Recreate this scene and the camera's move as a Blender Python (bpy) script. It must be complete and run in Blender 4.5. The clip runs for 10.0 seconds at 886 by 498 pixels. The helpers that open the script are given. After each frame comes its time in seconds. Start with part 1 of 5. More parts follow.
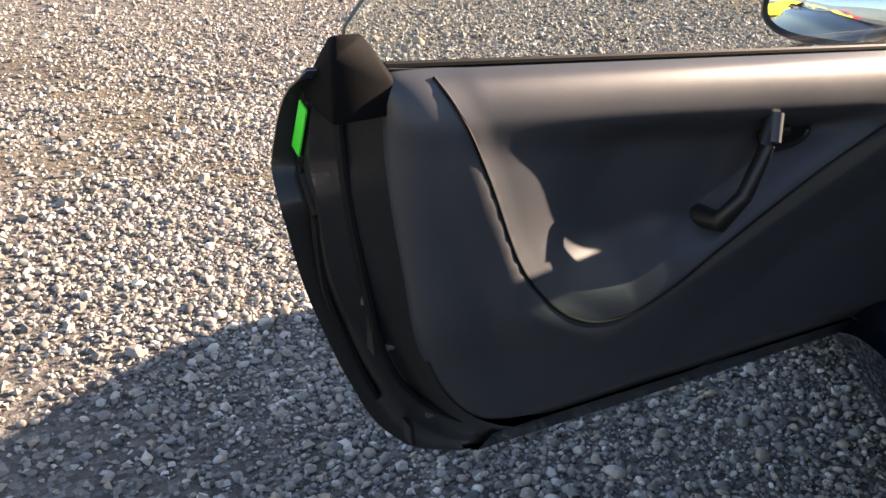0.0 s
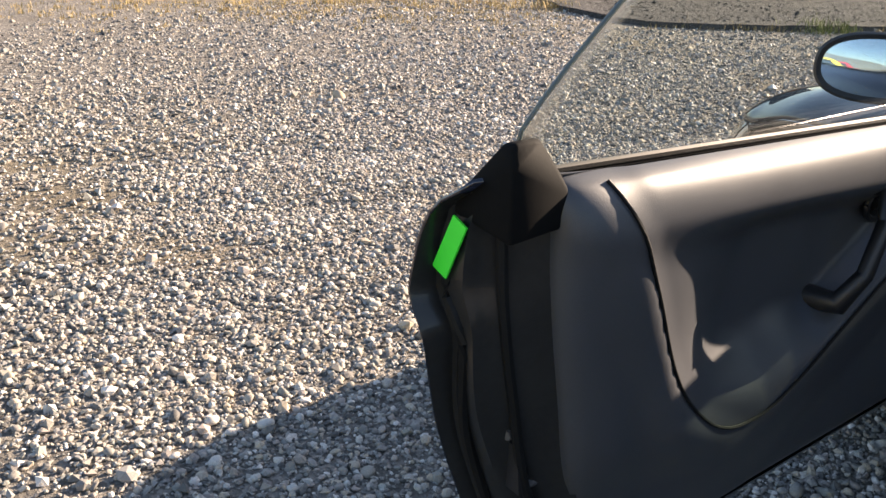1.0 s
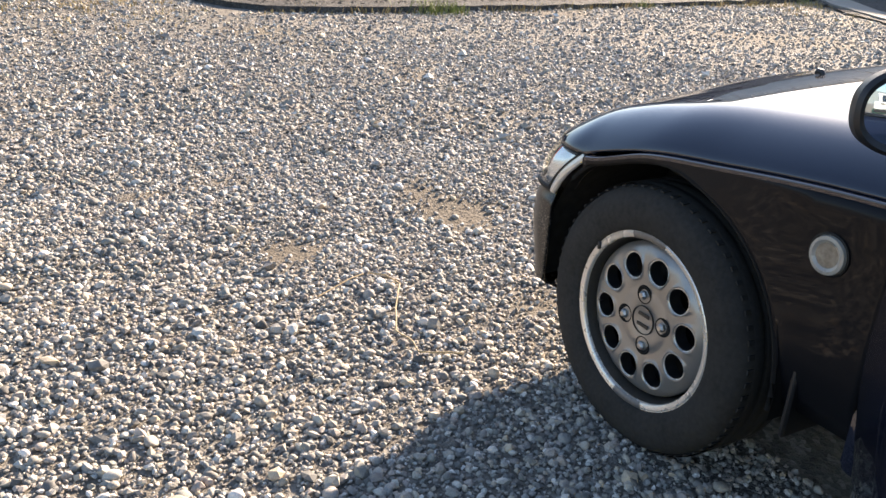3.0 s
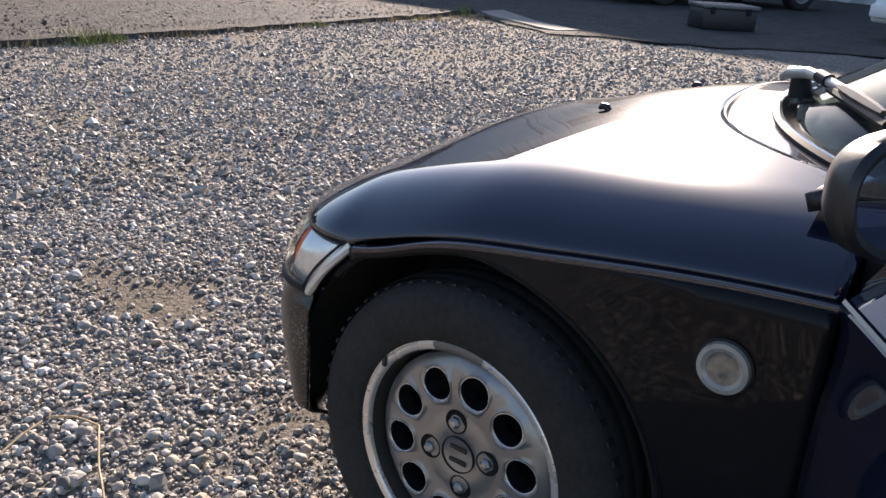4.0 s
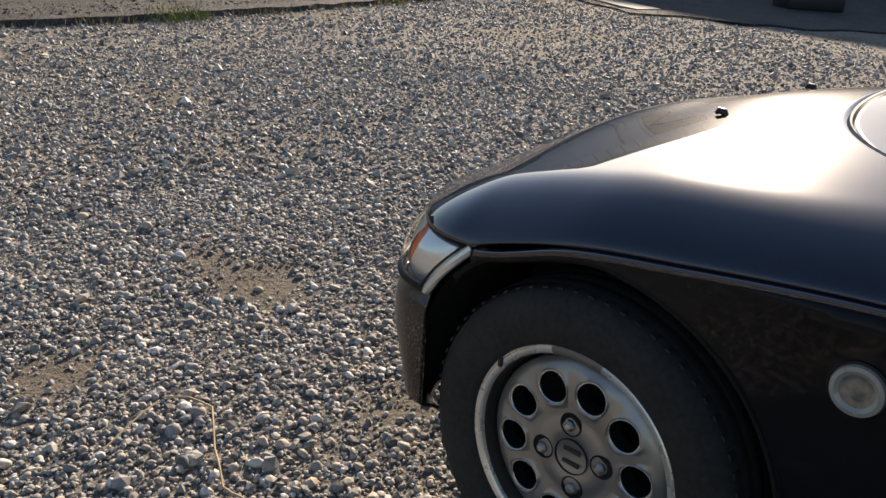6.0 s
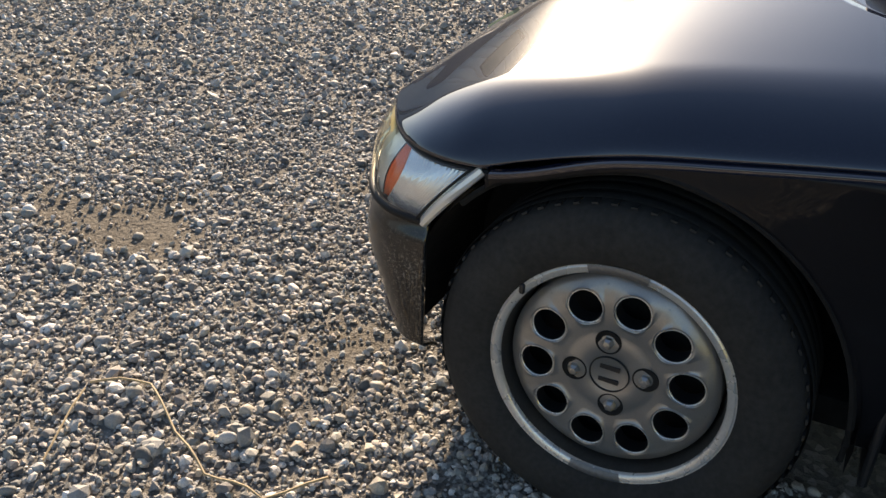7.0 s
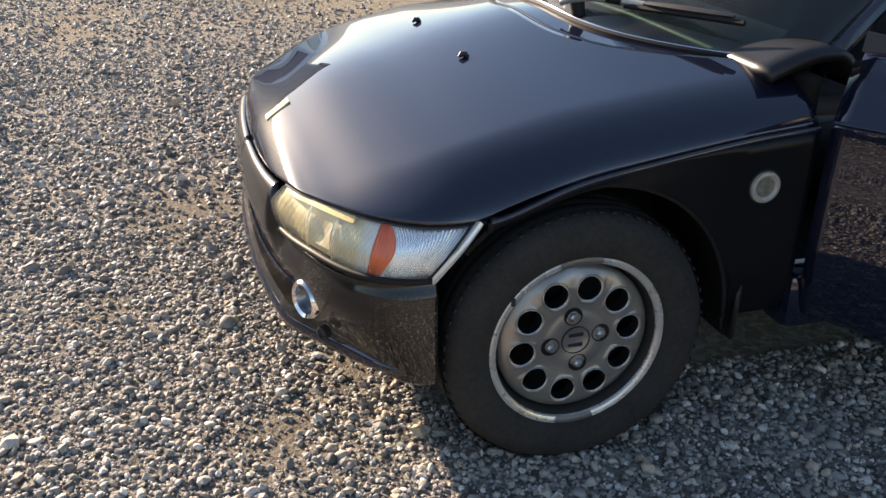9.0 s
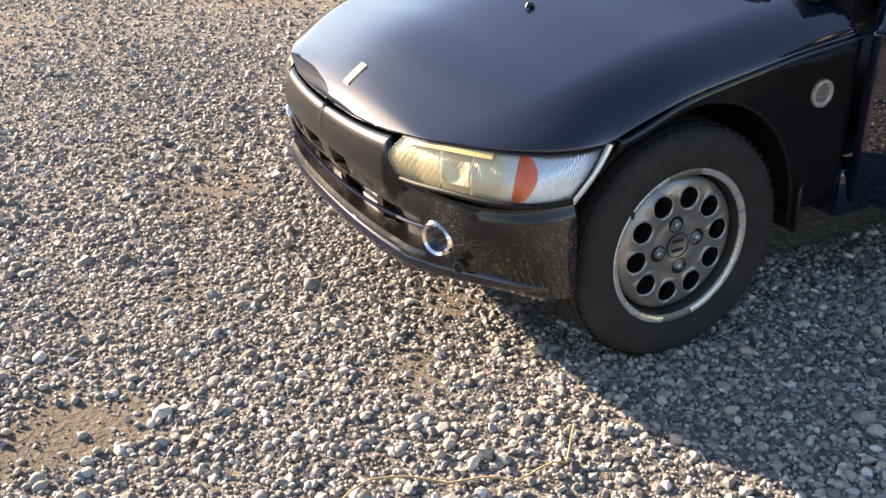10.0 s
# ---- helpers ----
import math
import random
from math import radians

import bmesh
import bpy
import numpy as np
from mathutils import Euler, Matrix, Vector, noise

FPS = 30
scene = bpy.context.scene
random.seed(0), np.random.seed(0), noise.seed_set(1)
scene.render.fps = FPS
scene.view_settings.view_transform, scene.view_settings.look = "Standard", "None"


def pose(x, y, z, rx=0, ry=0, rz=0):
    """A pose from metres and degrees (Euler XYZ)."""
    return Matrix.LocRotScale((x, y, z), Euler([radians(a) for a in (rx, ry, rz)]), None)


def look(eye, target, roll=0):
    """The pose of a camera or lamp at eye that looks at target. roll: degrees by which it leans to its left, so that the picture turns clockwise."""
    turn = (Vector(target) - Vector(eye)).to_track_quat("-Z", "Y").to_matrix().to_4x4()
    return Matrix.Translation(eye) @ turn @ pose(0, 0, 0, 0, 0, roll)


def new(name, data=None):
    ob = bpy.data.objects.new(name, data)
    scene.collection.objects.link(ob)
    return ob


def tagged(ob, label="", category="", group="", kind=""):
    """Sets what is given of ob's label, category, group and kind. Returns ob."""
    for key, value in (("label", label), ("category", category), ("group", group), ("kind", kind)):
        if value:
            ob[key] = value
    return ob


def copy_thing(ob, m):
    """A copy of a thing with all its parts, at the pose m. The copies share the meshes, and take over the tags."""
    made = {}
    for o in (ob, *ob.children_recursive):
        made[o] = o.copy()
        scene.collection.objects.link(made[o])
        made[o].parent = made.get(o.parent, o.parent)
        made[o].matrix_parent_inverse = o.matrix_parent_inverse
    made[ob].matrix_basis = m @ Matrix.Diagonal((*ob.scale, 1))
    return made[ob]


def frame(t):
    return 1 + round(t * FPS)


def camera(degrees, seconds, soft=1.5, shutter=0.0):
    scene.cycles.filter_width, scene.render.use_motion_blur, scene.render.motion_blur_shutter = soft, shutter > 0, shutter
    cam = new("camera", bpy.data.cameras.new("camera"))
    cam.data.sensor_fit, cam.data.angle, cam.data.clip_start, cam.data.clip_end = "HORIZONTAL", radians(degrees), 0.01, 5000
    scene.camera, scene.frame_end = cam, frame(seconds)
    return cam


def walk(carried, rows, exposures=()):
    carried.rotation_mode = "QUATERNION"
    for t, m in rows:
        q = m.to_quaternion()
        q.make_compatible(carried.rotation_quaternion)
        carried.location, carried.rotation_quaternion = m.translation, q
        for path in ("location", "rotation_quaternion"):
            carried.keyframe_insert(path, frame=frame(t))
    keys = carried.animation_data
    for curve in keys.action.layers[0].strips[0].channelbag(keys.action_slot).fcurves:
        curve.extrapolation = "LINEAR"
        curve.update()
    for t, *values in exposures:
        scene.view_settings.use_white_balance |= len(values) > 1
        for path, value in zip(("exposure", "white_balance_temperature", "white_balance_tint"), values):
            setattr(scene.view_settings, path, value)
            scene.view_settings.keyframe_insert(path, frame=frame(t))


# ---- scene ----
cam = camera(52.9, 10.0)
PATH = [
    (0, (-1.271, -1.979, 1.004), (-1.413, -0.171, 0.161), 2.0),
    (0.5, (-1.464, -1.99, 1.036), (-1.495, -0.173, 0.199), 0.7),
    (1, (-1.546, -1.829, 1.017), (-1.427, 0.019, 0.262), 1.5),
    (1.5, (-1.644, -1.667, 1.018), (-1.329, 0.171, 0.296), 2.5),
    (2, (-1.776, -1.435, 1.004), (-1.091, 0.307, 0.301), 3.3),
    (2.2, (-1.812, -1.379, 1.0), (-1.013, 0.314, 0.295), 4.0),
    (3.3, (-1.743, -0.931, 0.976), (-0.65, 0.562, 0.218), 3.9),
    (3.5, (-1.695, -0.827, 0.974), (-0.461, 0.575, 0.257), 3.7),
    (4, (-1.554, -0.621, 0.944), (-0.055, 0.515, 0.264), 4.1),
    (4.5, (-1.32, -0.656, 0.914), (0.16, 0.51, 0.243), 2.5),
    (5, (-1.212, -0.689, 0.875), (0.068, 0.698, 0.213), 0.2),
    (5.2, (-1.24, -0.682, 0.907), (0.024, 0.729, 0.267), 1.3),
    (6.3, (-1.678, -0.476, 0.988), (-0.244, 0.657, 0.176), 4.0),
    (6.5, (-1.673, -0.405, 0.974), (-0.228, 0.674, 0.111), 2.8),
    (7, (-1.666, -0.217, 0.968), (-0.079, 0.541, 0.016), 2.7),
    (7.5, (-1.772, -0.019, 0.999), (-0.035, 0.263, 0.048), 3.0),
    (8, (-1.854, 0.17, 1.003), (-0.084, 0.18, 0.072), 2.6),
    (8.5, (-1.841, 0.403, 1.052), (-0.06, 0.155, 0.176), 2.0),
    (9, (-1.955, 0.644, 1.08), (-0.215, 0.122, 0.244), 0.8),
    (9.5, (-2.005, 0.885, 1.068), (-0.329, 0.247, 0.182), -0.9),
    (10, (-1.963, 1.148, 1.072), (-0.335, 0.385, 0.195), -2.5),
]
walk(cam, [(t, look(eye, target, roll)) for t, eye, target, roll in PATH],
     [(t, e, k, m) for t, e, k, m in ((0.0, 2.1, 7650, 21), (1.0, 1.95, 7450, 17), (1.5, 1.84, 7250, 16), (2.0, 1.95, 7200, 17), (3.5, 2.1, 7050, 15), (4.0, 1.52, 6700, 19), (4.5, 1.10, 6800, 22), (5.2, 0.88, 7250, 21), (6.5, 1.25, 7000, 11), (7.0, 1.42, 7350, 13), (7.5, 1.40, 7250, 14), (8.5, 1.48, 7100, 16), (9.0, 1.66, 7350, 16), (10.0, 2.03, 7450, 18))])

# ---- light ----
SUN_AZ, SUN_EL = 28.5, 19.5          # degrees: from +x towards +y, and up
sun_dir = Vector((math.cos(radians(SUN_EL)) * math.cos(radians(SUN_AZ)), math.cos(radians(SUN_EL)) * math.sin(radians(SUN_AZ)), math.sin(radians(SUN_EL))))
sun = new("sun", bpy.data.lights.new("sun", "SUN"))
sun.data.energy, sun.data.angle, sun.data.color = 5.0, radians(0.55), (1.0, 0.872, 0.722)
sun.matrix_world = look((30, 15, 14), Vector((30, 15, 14)) - sun_dir)
world = bpy.data.worlds.new("sky")
scene.world = world
world.use_nodes = True
sky = world.node_tree.nodes.new("ShaderNodeTexSky")
sky.sky_type, sky.sun_disc = "NISHITA", False
sky.sun_elevation, sky.sun_rotation = radians(SUN_EL), radians(90 - SUN_AZ)
sky.air_density, sky.dust_density, sky.ozone_density = 1.0, 0.7, 2.6
world.node_tree.links.new(sky.outputs[0], world.node_tree.nodes["Background"].inputs[0])
world.node_tree.nodes["Background"].inputs[1].default_value = 0.085

# ---- materials ----
class Nodes:
    """A small builder for node materials."""

    def __init__(self, name):
        self.mat = bpy.data.materials.new(name)
        self.mat.use_nodes = True
        self.tree = self.mat.node_tree
        self.bsdf = self.tree.nodes["Principled BSDF"]

    def add(self, kind, **values):
        node = self.tree.nodes.new(kind)
        for key, value in values.items():
            node.inputs[key].default_value = value
        return node

    def link(self, a, b):
        self.tree.links.new(a, b)

    def coords(self):
        return self.add("ShaderNodeTexCoord").outputs["Object"]

    def noise(self, scale, detail=4.0, rough=0.55):
        node = self.add("ShaderNodeTexNoise", Scale=scale, Detail=detail, Roughness=rough)
        self.link(self.coords(), node.inputs["Vector"])
        return node.outputs["Fac"]

    def ramp(self, fac, *stops, hard=False):
        node = self.tree.nodes.new("ShaderNodeValToRGB")
        el = node.color_ramp.elements
        while len(el) < len(stops):
            el.new(0.5)
        for e, (at, colour) in zip(el, stops):
            e.position, e.color = at, (*colour, 1)
        if hard:
            node.color_ramp.interpolation = "CONSTANT"
        self.link(fac, node.inputs[0])
        return node.outputs[0]

    def mix(self, fac, a, b, blend="MIX"):
        node = self.tree.nodes.new("ShaderNodeMix")
        node.data_type, node.blend_type = "RGBA", blend
        for value, slot in ((fac, 0), (a, 6), (b, 7)):
            if isinstance(value, (int, float)):
                node.inputs[slot].default_value = value
            elif isinstance(value, tuple):
                node.inputs[slot].default_value = (*value, 1)
            else:
                self.link(value, node.inputs[slot])
        return node.outputs[2]

    def value(self, fac, lo, hi):
        node = self.add("ShaderNodeMapRange")
        node.inputs[3].default_value, node.inputs[4].default_value = lo, hi
        self.link(fac, node.inputs[0])
        return node.outputs[0]

    def bump(self, fac, strength, distance):
        node = self.add("ShaderNodeBump", Strength=strength, Distance=distance)
        self.link(fac, node.inputs["Height"])
        if self.bsdf.inputs["Normal"].links:
            self.link(self.bsdf.inputs["Normal"].links[0].from_socket, node.inputs["Normal"])
        self.link(node.outputs[0], self.bsdf.inputs["Normal"])

    def set(self, **values):
        for key, value in values.items():
            slot = self.bsdf.inputs[key.replace("_", " ")]
            if isinstance(value, tuple):
                slot.default_value = (*value, 1)
            elif isinstance(value, (int, float)):
                slot.default_value = value
            else:
                self.link(value, slot)
        return self


def surface(name, colour, rough=0.5, metal=0.0, grain=60.0, vary=0.15, relief=0.0, coat=0.0, patch=4.0, rough_vary=0.1, spec=0.5):
    """A plain material with variation at two scales."""
    n = Nodes(name)
    fine, broad = n.noise(grain), n.noise(patch, 3.0)
    dark, light = tuple(c * (1 - vary) for c in colour), tuple(min(1, c * (1 + vary)) for c in colour)
    base = n.mix(0.5, n.ramp(fine, (0.3, dark), (0.7, light)), n.ramp(broad, (0.3, dark), (0.7, light)))
    n.set(Base_Color=base, Roughness=n.value(broad, max(0.02, rough - rough_vary), min(1, rough + rough_vary)), Metallic=metal, Coat_Weight=coat, Coat_Roughness=0.03, Specular_IOR_Level=spec)
    if relief:
        n.bump(fine, 0.6, relief)
    return n.mat


def car_paint(name, colour):
    """Dark clear-coated paint with dust, fine specks and light swirl marks."""
    n = Nodes(name)
    speck, dust, swirl = n.noise(900.0, 2.0), n.noise(5.0, 5.0), n.noise(140.0, 3.0)
    grey = (0.17, 0.17, 0.17)
    base = n.mix(n.value(n.ramp(speck, (0.60, (0, 0, 0)), (0.82, (1, 1, 1))), 0.0, 0.25), colour, grey)
    base = n.mix(n.value(dust, 0.0, 0.02), base, grey)
    n.set(Base_Color=base, Roughness=n.value(dust, 0.26, 0.38), Specular_IOR_Level=0.010, Specular_Tint=(0.8, 0.9, 1.0), Coat_Weight=1.0, Coat_IOR=1.7, Coat_Roughness=n.value(swirl, 0.006, 0.016))
    return n.mat


PAINT = car_paint("black_paint", (0.0040, 0.0062, 0.0180))


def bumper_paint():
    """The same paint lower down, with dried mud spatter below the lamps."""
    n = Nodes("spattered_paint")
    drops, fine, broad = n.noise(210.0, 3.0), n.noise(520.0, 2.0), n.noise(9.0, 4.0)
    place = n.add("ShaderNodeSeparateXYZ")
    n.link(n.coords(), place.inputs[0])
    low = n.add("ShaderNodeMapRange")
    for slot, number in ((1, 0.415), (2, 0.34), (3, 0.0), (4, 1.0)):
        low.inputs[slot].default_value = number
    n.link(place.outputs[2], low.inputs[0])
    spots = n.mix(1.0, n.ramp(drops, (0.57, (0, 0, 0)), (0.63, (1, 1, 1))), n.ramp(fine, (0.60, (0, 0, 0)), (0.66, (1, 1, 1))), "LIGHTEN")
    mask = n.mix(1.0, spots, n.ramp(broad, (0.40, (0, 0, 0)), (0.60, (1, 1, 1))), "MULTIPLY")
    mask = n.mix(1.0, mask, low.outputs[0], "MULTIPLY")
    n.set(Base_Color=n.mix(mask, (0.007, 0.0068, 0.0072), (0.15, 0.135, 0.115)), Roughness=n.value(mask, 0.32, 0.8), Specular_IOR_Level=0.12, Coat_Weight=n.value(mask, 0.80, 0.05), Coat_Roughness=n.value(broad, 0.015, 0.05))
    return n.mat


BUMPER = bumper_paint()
LOWPAINT = surface("lower_paint", (0.0055, 0.0058, 0.0075), 0.40, grain=400, vary=0.3, coat=0.14, patch=5, spec=0.10)
RUBBER = surface("tyre_rubber", (0.030, 0.029, 0.0275), 0.85, grain=120, vary=0.35, relief=0.0006, patch=14, spec=0.15)
BLACK = surface("black_plastic_and_bore_shade", (0.012, 0.012, 0.013), 0.45, grain=300, vary=0.2, relief=0.0002)
TRIM = surface("black_weatherstrip", (0.007, 0.007, 0.007), 0.55, grain=200, vary=0.2, spec=0.25)
RUBBERCAP = surface("black_moulded_rubber", (0.006, 0.006, 0.006), 0.75, grain=160, vary=0.2, relief=0.0002, spec=0.08)
BELT = surface("glossy_belt_moulding", (0.010, 0.010, 0.011), 0.22, grain=90, vary=0.2, patch=8, coat=0.2, rough_vary=0.06)
# Shut face black, lightened to stand in for veiling haze.
SHUT = surface("haze_lifted_black_shut", (0.020, 0.0195, 0.019), 0.38, grain=120, vary=0.3, coat=0.3, patch=9, spec=0.3)
VOID = surface("dark_liner_and_recess_shade", (0.018, 0.0175, 0.017), 0.95, grain=50, vary=0.4, relief=0.001, spec=0.05)
ALLOY = surface("silver_alloy", (0.27, 0.262, 0.25), 0.34, metal=0.65, grain=500, vary=0.12, relief=0.0001, patch=18)
# Alloy well coloured dark: shade behind the lip plus brake dust.
WELL = surface("shaded_dusty_rim_well", (0.045, 0.043, 0.040), 0.5, metal=0.4, grain=200, vary=0.3, patch=20)
LIP = surface("polished_alloy_lip", (0.60, 0.58, 0.54), 0.28, metal=0.55, grain=300, vary=0.14, patch=30, rough_vary=0.08)
WEIGHT = surface("lead_weight", (0.16, 0.155, 0.15), 0.55, metal=0.6, grain=200, vary=0.25)
ARMGREY = surface("grey_painted_steel", (0.42, 0.41, 0.39), 0.35, metal=0.5, grain=200, vary=0.15)
CHROME = surface("chrome", (0.75, 0.75, 0.76), 0.12, metal=1.0, grain=200, vary=0.08)
STEEL = surface("bolt_steel", (0.45, 0.44, 0.42), 0.32, metal=0.9, grain=300, vary=0.2)
PANEL = surface("grey_vinyl", (0.052, 0.055, 0.062), 0.42, grain=700, vary=0.14, relief=0.00025, patch=6, spec=0.5)
SEAT = surface("black_seat_cloth", (0.03, 0.03, 0.032), 0.9, grain=300, vary=0.35, relief=0.0006)
FABRIC = surface("black_roof_cloth", (0.014, 0.014, 0.015), 0.85, grain=500, vary=0.3, relief=0.0006)
GREEN = surface("green_sticker", (0.0, 0.9, 0.05), 0.5, grain=30, vary=0.05)
YELLOW = surface("yellow_emblem", (0.80, 0.74, 0.40), 0.7, grain=90, vary=0.2, spec=0.1)
AMBER = surface("amber_plastic", (0.80, 0.12, 0.018), 0.25, grain=80, vary=0.2, coat=0.3)
RED = surface("red_plastic", (0.45, 0.02, 0.02), 0.25, grain=80, vary=0.2, coat=0.6)
MARKER = surface("frosted_lens", (0.30, 0.285, 0.25), 0.3, grain=120, vary=0.12, coat=0.6, patch=40)

FOGLENS = surface("fog_lamp_glass", (0.22, 0.27, 0.36), 0.12, metal=0.6, grain=60, vary=0.25, coat=0.8, rough_vary=0.05)
MARKERLENS = surface("smoked_marker_lens", (0.17, 0.155, 0.125), 0.2, grain=160, vary=0.5, coat=0.7, patch=60)


def reflector(name, colour, rough, ribs, metal):
    """Lamp reflector or ribbed lens plate: fine upright ribs as relief."""
    n = Nodes(name)
    wave = n.add("ShaderNodeTexWave", Scale=ribs, Distortion=0.4)
    wave.bands_direction = "DIAGONAL"
    n.link(n.coords(), wave.inputs["Vector"])
    n.set(Base_Color=n.mix(n.noise(20.0), tuple(c * 0.75 for c in colour), colour), Roughness=rough, Metallic=metal)
    n.bump(wave.outputs["Fac"], 0.25, 0.001)
    return n.mat


REF_YELLOW = reflector("yellowed_reflector", (0.84, 0.79, 0.63), 0.30, 30, 0.40)
REF_CLEAR = reflector("silver_reflector", (0.78, 0.77, 0.73), 0.28, 40, 0.45)
REF_CORNER = reflector("bright_corner_reflector", (0.90, 0.92, 0.95), 0.16, 40, 0.75)


LENS_EDGE = surface("yellowed_plastic", (0.62, 0.54, 0.30), 0.35, grain=120, vary=0.2, coat=0.5, patch=25)


def pane(name, tint, haze=0.0, gloss_most=0.9):
    """Thin glass: clear straight through, with a gloss that grows at grazing angles, and a film of dust."""
    n = Nodes(name)
    out = n.tree.nodes["Material Output"]
    clear, gloss = n.add("ShaderNodeBsdfTransparent"), n.add("ShaderNodeBsdfGlossy", Roughness=0.01)
    clear.inputs[0].default_value = (*tint, 1)
    film = n.add("ShaderNodeBsdfDiffuse")
    film.inputs[0].default_value = (0.5, 0.48, 0.44, 1)
    facing, power, first, second = n.add("ShaderNodeLayerWeight"), n.add("ShaderNodeMath"), n.add("ShaderNodeMixShader"), n.add("ShaderNodeMixShader")
    power.operation, power.inputs[1].default_value = "POWER", 5.0
    n.link(facing.outputs["Facing"], power.inputs[0])
    n.link(n.value(n.noise(7.0), haze * 0.5, haze * 1.5), first.inputs[0])
    n.link(clear.outputs[0], first.inputs[1])
    n.link(film.outputs[0], first.inputs[2])
    n.link(n.value(power.outputs[0], 0.04, gloss_most), second.inputs[0])
    n.link(first.outputs[0], second.inputs[1])
    n.link(gloss.outputs[0], second.inputs[2])
    n.link(second.outputs[0], out.inputs[0])
    return n.mat


PANE = pane("window_glass", (0.92, 0.95, 0.935), 0.03)
# Tint set dark so less sun passes through onto the door trim.
SCREENGLASS = pane("sun_dimming_screen_glass", (0.46, 0.53, 0.50), 0.04)
LENS = pane("headlight_lens", (0.95, 0.95, 0.93), 0.05)
LENS_YELLOW = pane("yellowed_lens", (0.95, 0.89, 0.70), 0.10)
GLASSEDGE = surface("ground_glass_edge", (0.10, 0.12, 0.11), 0.4, grain=60, vary=0.2)
MIRROR = surface("mirror_glass", (0.80, 0.84, 0.88), 0.012, metal=1.0, grain=5, vary=0.01, rough_vary=0.008)


def ground_soil():
    """Grit and crushed stone with bare sandy soil where the stones have been driven off."""
    n = Nodes("gravel_soil")
    grit, fine, broad, wide = n.noise(320.0, 5.0, 0.7), n.noise(70.0, 5.0, 0.7), n.noise(1.6, 4.0), n.noise(0.35, 3.0)
    vor, tiny = n.add("ShaderNodeTexVoronoi", Scale=75.0), n.add("ShaderNodeTexVoronoi", Scale=210.0)
    for node in (vor, tiny):
        n.link(n.coords(), node.inputs["Vector"])
    bare = n.add("ShaderNodeAttribute")
    bare.attribute_name = "sand"
    stones = n.ramp(vor.outputs["Color"], (0.0, (0.08, 0.076, 0.070)), (0.35, (0.15, 0.141, 0.126)), (0.6, (0.22, 0.20, 0.172)), (0.9, (0.40, 0.375, 0.335)))
    crumbs = n.ramp(tiny.outputs["Color"], (0.0, (0.095, 0.080, 0.064)), (0.5, (0.165, 0.140, 0.108)), (0.85, (0.26, 0.225, 0.178)), (1.0, (0.42, 0.385, 0.33)))
    soil = n.mix(n.value(grit, 0.1, 0.8), n.mix(broad, (0.105, 0.088, 0.067), (0.160, 0.134, 0.100)), crumbs)
    base = n.mix(n.ramp(bare.outputs["Fac"], (0.15, (0.25, 0.25, 0.25)), (0.75, (0.95, 0.95, 0.95))), stones, soil)
    base = n.mix(n.value(n.ramp(wide, (0.52, (0, 0, 0)), (0.68, (1, 1, 1))), 0.0, 0.4), base, (0.24, 0.195, 0.115))
    n.set(Base_Color=base, Roughness=0.95, Specular_IOR_Level=0.2)
    n.bump(vor.outputs["Distance"], 0.4, 0.010)
    n.bump(tiny.outputs["Distance"], 0.5, 0.004)
    n.bump(fine, 0.9, 0.012)
    n.bump(n.noise(22.0, 4.0, 0.6), 0.5, 0.02)
    return n.mat


SOIL = ground_soil()


def stone_material():
    """Mixed river gravel: each stone its own grey, tan or white, with a fine grain."""
    n = Nodes("mixed_gravel")
    geo = n.add("ShaderNodeNewGeometry")
    each = n.ramp(geo.outputs["Random Per Island"], (0.0, (0.075, 0.074, 0.072)), (0.10, (0.15, 0.15, 0.142)), (0.20, (0.235, 0.215, 0.20)), (0.30, (0.20, 0.21, 0.195)), (0.40, (0.29, 0.27, 0.235)), (0.50, (0.25, 0.255, 0.25)),
                  (0.60, (0.36, 0.305, 0.265)), (0.68, (0.35, 0.34, 0.31)), (0.78, (0.43, 0.36, 0.27)), (0.86, (0.40, 0.41, 0.39)), (0.93, (0.52, 0.49, 0.45)), (1.0, (0.70, 0.67, 0.63)))
    grain = n.noise(420.0, 4.0, 0.65)
    n.set(Base_Color=n.mix(0.6, each, n.ramp(grain, (0.25, (0.55, 0.54, 0.53)), (0.75, (1.62, 1.55, 1.45))), "MULTIPLY"), Roughness=0.72, Specular_IOR_Level=0.35)
    n.bump(grain, 0.5, 0.0012)
    return n.mat


STONE = stone_material()


